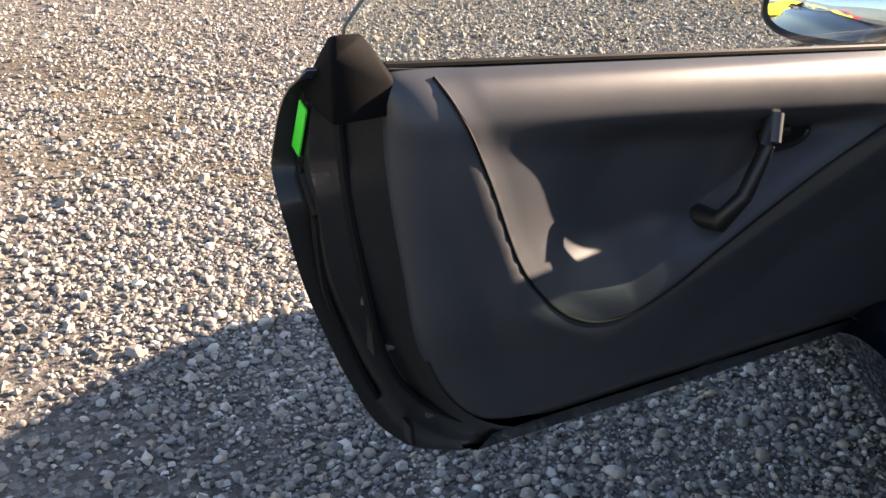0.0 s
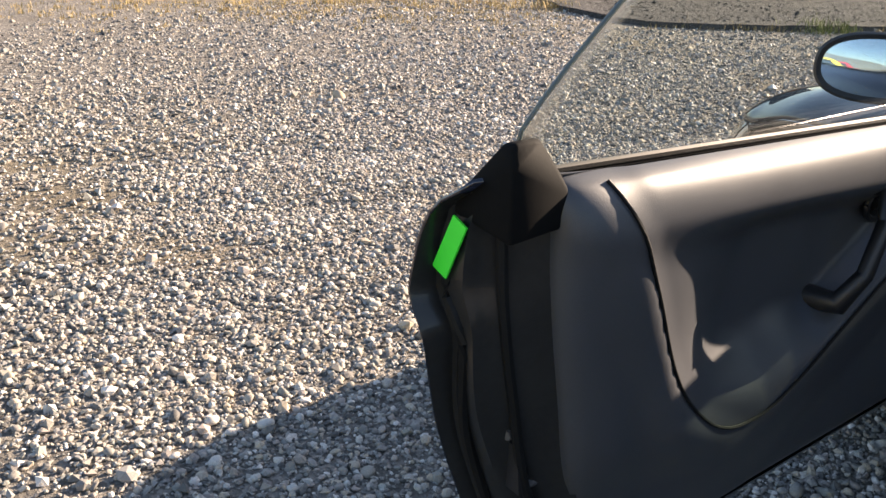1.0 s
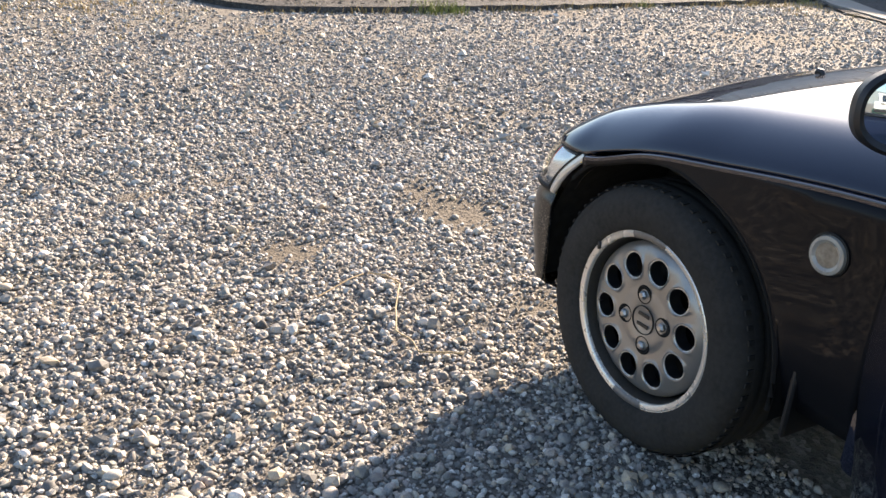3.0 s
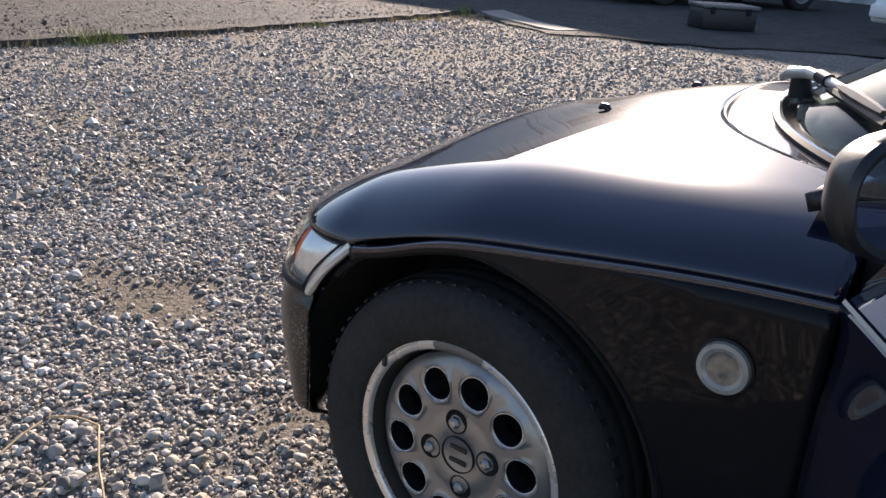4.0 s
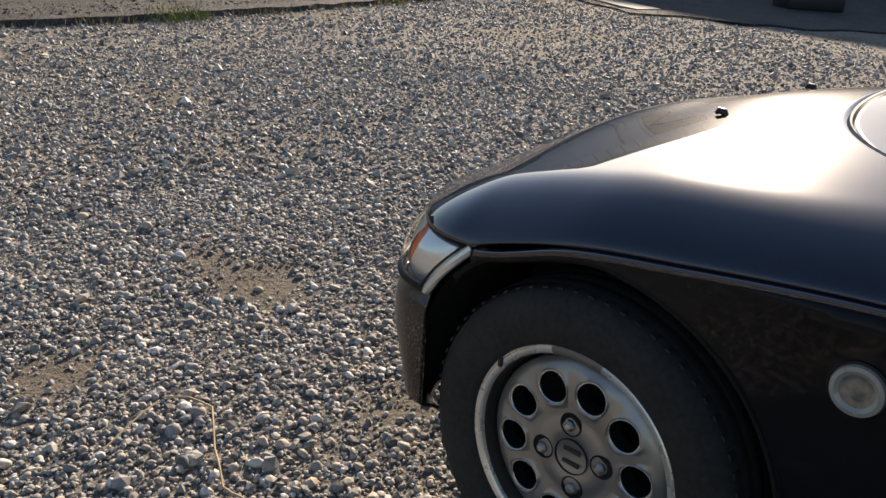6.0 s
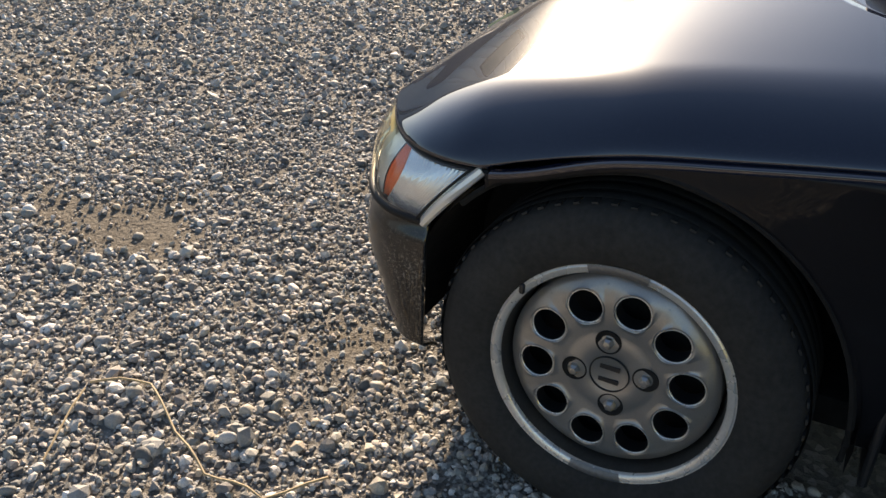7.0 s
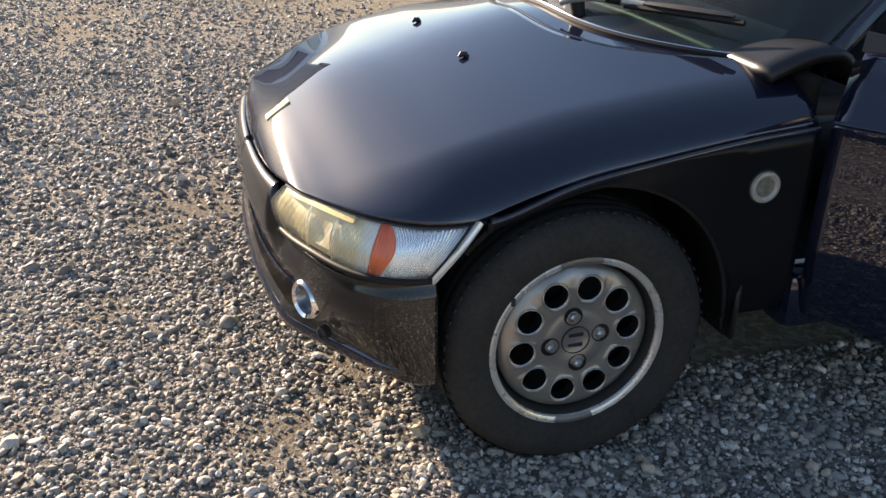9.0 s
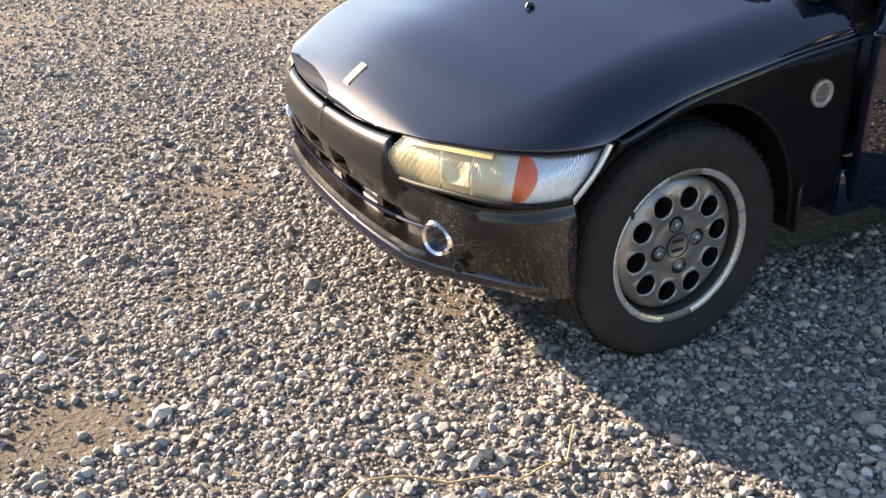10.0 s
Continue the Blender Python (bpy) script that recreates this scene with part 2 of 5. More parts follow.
def asphalt():
    n = Nodes("worn_asphalt")
    grit, fine, broad = n.noise(160.0, 4.0, 0.7), n.noise(40.0, 5.0, 0.7), n.noise(0.8, 4.0)
    base = n.mix(n.ramp(grit, (0.38, (0, 0, 0)), (0.72, (1, 1, 1))), (0.040, 0.0395, 0.039), (0.20, 0.195, 0.187))
    cracks = n.ramp(n.noise(9.0, 6.0, 0.7), (0.47, (1, 1, 1)), (0.5, (0.35, 0.33, 0.31)), (0.53, (1, 1, 1)))
    base = n.mix(n.value(broad, 0.0, 0.5), n.mix(0.7, base, cracks, "MULTIPLY"), (0.085, 0.083, 0.080))
    base = n.mix(0.75, base, n.ramp(n.noise(26.0, 5.0, 0.75), (0.30, (0.35, 0.35, 0.35)), (0.70, (1.5, 1.5, 1.48))), "MULTIPLY")
    base = n.mix(0.5, base, n.ramp(n.noise(3.2, 4.0, 0.6), (0.35, (0.55, 0.55, 0.56)), (0.65, (1.3, 1.28, 1.24))), "MULTIPLY")
    n.set(Base_Color=base, Roughness=0.9, Specular_IOR_Level=0.25)
    n.bump(grit, 0.6, 0.006)
    n.bump(fine, 0.8, 0.03)
    n.bump(n.noise(14.0, 4.0, 0.6), 0.6, 0.05)
    return n.mat


ASPHALT = asphalt()
CONCRETE = surface("pale_concrete", (0.26, 0.235, 0.195), 0.9, grain=60, vary=0.2, relief=0.003, patch=2)
STRAW = surface("dry_grass", (0.42, 0.31, 0.13), 0.8, grain=20, vary=0.35, patch=3)
WEED = surface("green_weed", (0.17, 0.20, 0.045), 0.7, grain=20, vary=0.4, patch=5)
TWIG = surface("dry_stem", (0.36, 0.27, 0.15), 0.8, grain=90, vary=0.3)
TANSTONE = surface("tan_stone", (0.40, 0.32, 0.23), 0.85, grain=180, vary=0.25, relief=0.0006, patch=20, spec=0.2)
WALLMAT = surface("pale_metal_cladding", (0.52, 0.51, 0.49), 0.6, grain=30, vary=0.12, patch=1)
ROOFMAT = surface("grey_metal_roof", (0.30, 0.29, 0.28), 0.5, grain=30, vary=0.2, patch=1)
SHUTTER = surface("grey_roller_shutter", (0.45, 0.45, 0.44), 0.5, grain=40, vary=0.12, patch=2)
PORCELAIN = surface("white_car_paint", (0.78, 0.77, 0.74), 0.3, grain=90, vary=0.04, coat=0.8)
GREENPAINT = surface("green_car_paint", (0.03, 0.16, 0.10), 0.3, grain=90, vary=0.08, coat=0.8)
YELLOWPAINT = surface("yellow_car_paint", (0.80, 0.68, 0.03), 0.3, grain=90, vary=0.04, coat=0.8)
ORANGEPAINT = surface("orange_car_paint", (0.50, 0.17, 0.03), 0.35, grain=90, vary=0.1, coat=0.5)
REDPAINT = surface("red_car_paint", (0.55, 0.02, 0.035), 0.3, grain=90, vary=0.06, coat=0.8)
GREYPAINT = surface("dark_car_paint", (0.03, 0.03, 0.034), 0.3, grain=90, vary=0.1, coat=0.8)
DARKGLASS = surface("dark_car_window", (0.012, 0.014, 0.016), 0.08, grain=20, vary=0.2, coat=0.5, rough_vary=0.03)
HILL = surface("wooded_hill_haze_glow", (0.07, 0.08, 0.06), 0.95, grain=0.4, vary=0.4, patch=0.05)
# Distance haze put in as a faint glow of the hills themselves.
haze = HILL.node_tree.nodes["Principled BSDF"]
haze.inputs["Emission Color"].default_value, haze.inputs["Emission Strength"].default_value = (0.80, 0.84, 0.88, 1), 0.16

# ---- building helpers ----
def thing(name, at=(0, 0, 0), **tags):
    ob = new(name)
    ob.location = at
    return tagged(ob, **tags)


def mesh_part(name, verts, faces, material, parent=None, label="", smooth=True, sharp=None, **tags):
    """Links verts and faces as one mesh object under a thing or part (or on its own)."""
    me = bpy.data.meshes.new(name)
    me.from_pydata([tuple(map(float, v)) for v in verts], [], [tuple(map(int, f)) for f in faces])
    me.update()
    bm = bmesh.new()
    bm.from_mesh(me)
    bmesh.ops.remove_doubles(bm, verts=bm.verts, dist=1e-5)
    bmesh.ops.recalc_face_normals(bm, faces=bm.faces)
    bm.to_mesh(me)
    bm.free()
    return finish(name, me, material, parent, label, smooth, sharp, **tags)


def finish(name, me, material, parent=None, label="", smooth=True, sharp=None, **tags):
    me.materials.append(material)
    me.shade_smooth() if smooth else me.shade_flat()
    if smooth:
        me.set_sharp_from_angle(angle=radians(sharp or 40))
    ob = new(name, me)
    if parent:
        ob.parent = parent
    return tagged(ob, label=label, **tags)


def part(name, bm, material, parent=None, label="", smooth=True, sharp=None, **tags):
    """Links a bmesh as one mesh object under a thing or under a part."""
    me = bpy.data.meshes.new(name)
    bmesh.ops.recalc_face_normals(bm, faces=bm.faces)
    bm.to_mesh(me)
    bm.free()
    return finish(name, me, material, parent, label, smooth, sharp, **tags)


def thick(ob, depth, offset=-1.0):
    m = ob.modifiers.new("thickness", "SOLIDIFY")
    m.thickness, m.offset = depth, offset
    return ob


def grid(points, close_u=False, close_v=False):
    """Verts and quads of a grid of points [rows][columns]."""
    rows, cols = len(points), len(points[0])
    verts = [p for row in points for p in row]
    faces = []
    for i in range(rows if close_u else rows - 1):
        for j in range(cols if close_v else cols - 1):
            a, b = i * cols, (i + 1) % rows * cols
            k = (j + 1) % cols
            faces.append((a + j, a + k, b + k, b + j))
    return verts, faces


def joined(*pieces):
    verts, faces = [], []
    for v, f in pieces:
        faces += [tuple(i + len(verts) for i in face) for face in f]
        verts += list(v)
    return verts, faces


def moved(piece, m):
    return [m @ Vector(v) for v in piece[0]], piece[1]


def tube(path, radius, sides=8, cap=True):
    """A round bar along a path; radius may be a list."""
    path = [Vector(p) for p in path]
    radii = radius if isinstance(radius, (list, tuple)) else [radius] * len(path)
    rings, up = [], Vector((0.013, 0.021, 1)).normalized()
    for i, p in enumerate(path):
        way = (path[min(i + 1, len(path) - 1)] - path[max(i - 1, 0)]).normalized()
        side = way.cross(up)
        side = side.normalized() if side.length > 0.05 else way.cross(Vector((1, 0, 0))).normalized()
        over = side.cross(way)
        rings.append([p + radii[i] * (math.cos(a) * side + math.sin(a) * over) for a in (2 * math.pi * k / sides for k in range(sides))])
    verts, faces = grid(rings, close_v=True)
    if cap:
        faces += [tuple(range(sides)), tuple(range(len(verts) - sides, len(verts)))]
    return verts, faces


def lathe(profile, sides=48, axis="x", closed=False):
    """Spins rows of (radius, height) round an axis; height runs along the axis."""
    rings = []
    for r, h in profile:
        ring = []
        for k in range(sides):
            c, s = r * math.cos(2 * math.pi * k / sides), r * math.sin(2 * math.pi * k / sides)
            ring.append(Vector((h, c, s)) if axis == "x" else Vector((c, h, s)) if axis == "y" else Vector((c, s, h)))
        rings.append(ring)
    return grid(rings, close_u=closed, close_v=True)


def block(size, at=(0, 0, 0), bevel=0.01, segments=2):
    """A bevelled box as a bmesh."""
    bm = bmesh.new()
    bmesh.ops.create_cube(bm, size=1)
    for v in bm.verts:
        v.co = Vector((v.co.x * size[0] + at[0], v.co.y * size[1] + at[1], v.co.z * size[2] + at[2]))
    if bevel:
        bmesh.ops.bevel(bm, geom=bm.edges[:], offset=bevel, segments=segments, affect="EDGES", profile=0.5)
    return bm


def curve(*points):
    """A smooth function through (x, y) points in order of x."""
    xs, ys = np.array(points, float).T
    slope = np.gradient(ys, xs)

    def f(x):
        x = min(max(x, xs[0]), xs[-1])
        i = min(int(np.searchsorted(xs, x, side="right")) - 1, len(xs) - 2)
        h = xs[i + 1] - xs[i]
        t = (x - xs[i]) / h
        return float((2 * t**3 - 3 * t**2 + 1) * ys[i] + (t**3 - 2 * t**2 + t) * h * slope[i] + (3 * t**2 - 2 * t**3) * ys[i + 1] + (t**3 - t**2) * h * slope[i + 1])

    return f


def steps(a, b, n):
    return [a + (b - a) * i / n for i in range(n + 1)]


def smooth_step(x, a, b):
    t = min(max((x - a) / (b - a), 0), 1)
    return t * t * (3 - 2 * t)


def plate(outline, depth, axis_map, bevel=0.0):
    """A flat plate from an outline of (u, v), with thickness; axis_map(u, v, w) gives its place."""
    n = len(outline)
    verts = [axis_map(u, v, 0) for u, v in outline] + [axis_map(u, v, depth) for u, v in outline]
    faces = [tuple(range(n)), tuple(range(n, 2 * n))] + [(i, (i + 1) % n, n + (i + 1) % n, n + i) for i in range(n)]
    return verts, faces

# ---- the black roadster ----
# Car axes: x to its right, y ahead, the front axle at y = 0.
car = thing("car", label="small black two-seat roadster parked on gravel, one door open", category="car")
NOSE, HALF, CORNER, ROUND = 0.525, 0.697, 0.274, 2.35
crown = curve((-0.5, 0.800), (-0.15, 0.737), (0.08, 0.683), (0.19, 0.651), (0.28, 0.628), (0.35, 0.601), (0.41, 0.567), (0.455, 0.538), (0.49, 0.508), (0.5105, 0.484))
dome = curve((-0.5, 0.737), (-0.2, 0.636), (0.05, 0.491), (0.2, 0.431), (0.32, 0.655), (0.43, 0.934), (0.52, 1.0))
edge_z = curve((-0.5, 0.627), (-0.3, 0.611), (-0.12, 0.588), (0.03, 0.566), (0.19, 0.517), (0.255, 0.512), (0.308, 0.510), (0.388, 0.507), (0.446, 0.502), (0.469, 0.497), (0.482, 0.490), (0.5105, 0.475))
hood_half = curve((-0.5, 0.662), (-0.3, 0.668), (-0.12, 0.676), (0.03, 0.687), (0.19, 0.692), (0.255, 0.686), (0.308, 0.663), (0.347, 0.630), (0.388, 0.580), (0.417, 0.532), (0.446, 0.474), (0.469, 0.415), (0.482, 0.350), (0.4925, 0.29), (0.502, 0.2), (0.508, 0.1), (0.5105, 0.01))
flank = curve((-0.5, 0.662), (-0.3, 0.668), (-0.12, 0.676), (0.03, 0.687), (0.19, 0.692))
outline_points = sorted((hood_half(y), y) for y in np.linspace(0.19, 0.5105, 400))


def hood_front(x):
    """How far ahead the hood reaches at this distance from its middle."""
    return float(np.interp(abs(x), [p[0] for p in outline_points], [p[1] for p in outline_points]))



def hood_rear(x):
    x = abs(x)
    return max(-0.104 - 0.281 * (x / 0.5) ** 3.1, -0.437 - 0.010 * x)


def hood_z(x, y):
    """A gently domed top that turns down over tight shoulders."""
    u = min(abs(x) / hood_half(y), 1.0)
    w = max(u - 0.797, 0.0) / 0.203
    slope = (math.sqrt(u * u + 0.0484) - 0.22) / 0.8039
    side = 0.4 * w * w + 0.6 * (1 - math.sqrt(1 - w * w))
    return crown(y) - (crown(y) - edge_z(y)) * (dome(y) * slope + (1 - dome(y)) * side)


def crease_z(y):
    return edge_z(y)


def outline_y(x):
    """The nose seen from above."""
    return CORNER + (NOSE - CORNER) * max(0.0, 1 - (abs(x) / HALF) ** ROUND) ** (1 / ROUND)


# hood: full width, down to the crease over the wheels, with a rolled edge
rows = []
for i in range(97):
    u = -1 + 2 * i / 96
    u = math.copysign(1 - (1 - abs(u)) ** 1.7, u)
    x0, row = u * 0.692, []
    for t in steps(0, 1, 70):
        t = 1 - (1 - t) ** 1.3
        y = hood_rear(x0) + t * (hood_front(abs(x0)) - hood_rear(x0))
        x = x0 * flank(y) / 0.692
        row.append((x, y, hood_z(x, y)))
    rows.append(row)
hood = thick(mesh_part("hood", *grid(rows), PAINT, car, "smooth black hood reflecting the sky"), 0.014)
for x in (-0.205, 0.175):
    z = hood_z(x, 0.08)
    noz = joined(moved(tube([(0, -0.008, 0), (0, -0.003, 0.006), (0, 0.006, 0.0065), (0, 0.011, 0.001)], [0.005, 0.0065, 0.006, 0.003], 10), Matrix.Translation((x, 0.08, z))))
    mesh_part("washer_nozzle", *noz, BLACK, hood, "black washer nozzle")
em = [(u * 0.015, v * 0.025) for u, v in ((-1, -1), (1, -1), (1, 1), (-1, 1))]
mesh_part("emblem", *plate(em, 0.003, lambda u, v, w: (-0.038 + u, 0.452 + v, hood_z(0.04, 0.452 + v) - 0.002 + w * 2.2)), YELLOW, hood, "small pale yellow badge on the hood", smooth=False)
mesh_part("emblem_bar", *plate([(u * 0.22, v * 0.08) for u, v in em], 0.002, lambda u, v, w: (-0.038 + u, 0.452 + v, hood_z(0.04, 0.452 + v) + 0.0058 + w)), MARKER, hood, smooth=False)

# scuttle between hood and windscreen
def glass_base(x):
    return -0.180 - 0.25 * (abs(x) / 0.483) ** 2.6


rows = []
for x in steps(-0.575, 0.575, 48):
    xg = x * 0.945
    row = []
    for t in steps(0, 1, 8):
        y = hood_rear(x) - 0.007 + t * (glass_base(xg) + 0.004 - hood_rear(x))
        xx = x + (xg - x) * t
        row.append((xx, y, hood_z(xx, max(y, -0.5)) - 0.002 - 0.010 * t))
    rows.append(row)
scuttle = thick(mesh_part("scuttle", *grid(rows), PAINT, car, "black painted panel under the windscreen"), 0.01)
mesh_part("hood_seam", *tube([(x, hood_rear(x) - 0.003, hood_z(x, hood_rear(x)) - 0.005) for x in steps(-0.535, 0.535, 60)], 0.0055, 6), TRIM, hood)


def scuttle_z(x):
    return hood_z(x, max(glass_base(x), -0.5)) - 0.013


# windscreen in a black frame
def screen(u, v):
    """u -1..1 across, v 0..1 up."""
    base = Vector((u * 0.543, glass_base(u * 0.543), scuttle_z(u * 0.543)))
    top = Vector((u * 0.47, -0.96 - 0.07 * u * u, 1.125 - 0.02 * u * u))
    p = base.lerp(top, v)
    p.z += 0.02 * math.sin(v * math.pi) * (1 - u * u * 0.5)
    return p


rows = [[screen(u, v) for v in steps(0, 1, 14)] for u in steps(-1, 1, 28)]
windscreen = thick(mesh_part("windscreen", *grid(rows), SCREENGLASS, car, "steeply raked clear windscreen"), 0.005)
edge = [screen(-1, v) for v in steps(0, 1, 12)]
mesh_part("pillar", *tube(edge, 0.017, 8), PAINT, windscreen, "black windscreen pillar")
mesh_part("pillar", *tube([screen(1, v) for v in steps(0, 1, 12)], 0.021, 8), PAINT, windscreen, "black windscreen pillar")
# Added strips that widen the pillar's shadow on the door trim.
for side in (-1, 1):
    mesh_part("pillar_trim", *grid([[screen(side * u, v) + Vector((0, -0.011, -0.007)) for u in steps(0.985, 0.865, 4)] for v in steps(0, 1, 12)]), TRIM, windscreen, "black inner pillar trim")
mesh_part("header_rail", *tube([screen(u, 1) for u in steps(-1, 1, 16)], 0.023, 8), PAINT, windscreen)
mesh_part("gasket", *tube([screen(u, 0.0) + Vector((0, 0.004, 0.002)) for u in steps(-0.99, 0.99, 40)], 0.0085, 7), TRIM, windscreen, "black rubber gasket")
mesh_part("bright_strip", *tube([screen(u, 0.0) + Vector((0, 0.002, 0.009)) for u in steps(-0.97, 0.97, 40)], 0.0028, 6), CHROME, windscreen)

# single wiper, parked across the glass
wiper = thing("wiper")
wiper.parent = car
foot0 = Vector((-0.125, -0.207, 0.745))
mesh_part("pivot_cap", *tube([foot0 + Vector((0, 0, -0.012)), foot0 + Vector((0, 0.002, 0.010)), foot0 + Vector((0.002, 0.008, 0.026))], [0.018, 0.016, 0.012], 14), TRIM, wiper)
arm = [Vector(p) for p in ((-0.108, -0.172, 0.758), (-0.125, -0.187, 0.768), (-0.155, -0.222, 0.775), (-0.195, -0.258, 0.774), (-0.250, -0.300, 0.771), (-0.305, -0.330, 0.770))]
mesh_part("arm", *tube(arm, [0.007, 0.0095, 0.009, 0.008, 0.007, 0.006], 14), ARMGREY, wiper, "pale grey metal wiper arm")
mesh_part("joint", *tube([arm[3] + Vector((0.014, 0.012, 0.002)), arm[3] + Vector((-0.014, -0.010, 0.0))], 0.0100, 14), TRIM, wiper)
mesh_part("clip", *tube([arm[4] + Vector((-0.004, -0.003, -0.002)), arm[4] + Vector((-0.038, -0.024, -0.004))], 0.0115, 6), CHROME, wiper)
blade = [Vector((-0.215, -0.272, 0.765)).lerp(Vector((-0.455, -0.405, 0.766)), t) for t in steps(0, 1, 12)]
mesh_part("blade", *tube(blade, 0.0065, 6), TRIM, wiper, "black rubber blade")
mesh_part("blade_bridge", *tube([p + Vector((0, 0, 0.010)) for p in blade[2:-1]], [0.004, 0.006, 0.0075, 0.008, 0.0085, 0.008, 0.0075, 0.007, 0.006, 0.004], 6), BLACK, wiper)

# front wings below the crease, with round wheel arches
ARCH, AXLE_Z = 0.303, 0.255


def arch_z(y, centre=0.0):
    return AXLE_Z + math.sqrt(max(ARCH**2 - (y - centre) ** 2, 0))


def wing_low(y):
    """Half width of the wing under its crease."""
    return 0.672 + 0.020 * smooth_step(y, -0.36, -0.02)


def wing(side):
    rows = []
    for y in steps(0.19, -0.300, 44) + steps(-0.3031, -0.444, 12):
        top = crease_z(y) - 0.004
        low = min(arch_z(y), top - 0.012) if y > -0.303 else 0.245
        row = []
        for t in steps(0, 1, 12):
            z = top + (low - top) * t
            x = flank(y) + 0.009 + (wing_low(y) - flank(y) - 0.009) * smooth_step(z, top, top - 0.045)
            x -= 0.02 * smooth_step(z, 0.33, 0.24)
            row.append((side * x, y, z))
        rows.append(row)
    return grid(rows)


for side in (-1, 1):
    fender = thick(mesh_part("front_wing", *wing(side), LOWPAINT, car, "black front wing with a sharp crease"), 0.006)
    ledge = [[(side * (flank(y) + dx), y, crease_z(y) + dz) for dx, dz in ((-0.004, -0.0005), (0.001, -0.0012), (0.0075, -0.0022), (0.0095, -0.0034), (0.0102, -0.006), (0.009, -0.010))] for y in steps(0.185, -0.444, 40)]
    mesh_part("crease_strip", *grid(ledge), PAINT, fender)
    lip = [(side * (wing_low(ARCH * math.sin(a)) - 0.004), ARCH * math.sin(a), min(AXLE_Z + ARCH * math.cos(a), crease_z(ARCH * math.sin(a)) - 0.016)) for a in steps(radians(48), radians(-95), 30)]
    mesh_part("arch_lip", *tube(lip, 0.005, 6), VOID, fender)
    # round side marker lamp
    ring = lathe([(0.019, 0.004), (0.024, 0.007), (0.029, 0.006), (0.031, 0.0), (0.031, -0.006)], 32)
    spot = Matrix.Translation((side * 0.6735, -0.345, 0.517)) @ Matrix.Diagonal((side, 1, 1, 1))
    marker = mesh_part("side_marker", *moved(ring, spot), MARKER, fender, "pale round side marker lamp")
    mesh_part("lens", *moved(lathe([(0.0, 0.004), (0.008, 0.0045), (0.015, 0.003), (0.0205, 0.0045)], 24), spot), MARKERLENS, fender)
    mesh_part("gasket", *moved(lathe([(0.031, 0.002), (0.034, 0.001), (0.034, -0.006)], 32), spot), TRIM, fender)
    # wheel housing and mud flap
    liner = [[(side * x, (ARCH + 0.01) * math.sin(a), AXLE_Z + (ARCH + 0.005) * math.cos(a) if abs(a) > 0.7 else min(AXLE_Z + (ARCH + 0.005) * math.cos(a), crease_z((ARCH + 0.01) * math.sin(a)) - 0.014)) for x in (0.675, 0.60, 0.50, 0.40)] for a in steps(radians(-98), radians(98), 26)]
    mesh_part("wheel_housing", *grid(liner), VOID, car, "dark wheel housing")
    mesh_part("housing_wall", *plate([(0.36 * math.cos(a), 0.36 * math.sin(a)) for a in steps(0, 2 * math.pi, 24)[:-1]], 0.01, lambda u, v, w: (side * (0.40 - w), u, max(0.22, AXLE_Z + min(v, 0.31)))), VOID, car, smooth=False)
    flap = block((0.17, 0.012, 0.16), (side * 0.585, -0.335, 0.275), 0.004, 1)
    part("mud_flap", flap, BLACK, car, "black rubber mud flap")

# bumper: one moulding round the nose, with intake, slots and lamp openings
REAR_Y = 0.272


def round_nose(s):
    """s -1..1 from the right arch round the nose to the left arch; gives x and y."""
    a = min(abs(s), 1.0)
    bend = 2 / ROUND
    x = HALF * math.sin(a * math.pi / 2) ** bend if a > 0.35 else HALF * math.sin(0.35 * math.pi / 2) ** bend * a / 0.35
    return math.copysign(x, -s), outline_y(x)


def bumper_point(s, z, out=0.0):
    x, y = round_nose(s)
    x1, y1 = round_nose(s + 0.003 if s < 0.9 else s - 0.003)
    way = Vector((x1 - x, y1 - y, 0))
    normal = Vector((-way.y, way.x, 0)).normalized() if way.length else Vector((0, 1, 0))
    if normal.dot(Vector((x, y - 0.1, 0))) < 0:
        normal = -normal
    p = Vector((x, y, z)) + normal * out
    p.y = REAR_Y + (p.y - REAR_Y) * (1 - 0.36 * smooth_step(z, 0.345, 0.19) * smooth_step(abs(x), 0.38, 0.62))
    return p


SLOTS = ((-0.143, -0.050), (0.024, 0.143), (0.180, 0.240))


def bumper_out(x, z, top, low):
    side_x, x = x, abs(x)
    out = -0.050 * smooth_step(z, low + 0.035, low) + 0.010 * smooth_step(z, 0.195, 0.215) * smooth_step(z, 0.258, 0.240) * smooth_step(x, 0.66, 0.50)
    if x < 0.372:
        full = smooth_step(x, 0.372, 0.335)
        swell = 0.016 * smooth_step(z, 0.33, 0.395)
        q = min(max((z - (top - 0.085)) / 0.085, 0.0), 1.0)
        out += (swell - (outline_y(x) - hood_front(x) + 0.016 - 0.003) * (1 - math.sqrt(1 - q * q))) * full - 0.002
    else:
        out -= 0.010 * smooth_step(z, top - 0.035, top)
    if x < 0.450 and 0.258 < z < 0.333:
        out -= 0.06 * smooth_step(x, 0.450, 0.435)
    if 0.340 < z < 0.384 and any(a < side_x < b for a, b in SLOTS):
        out -= 0.045
    return out


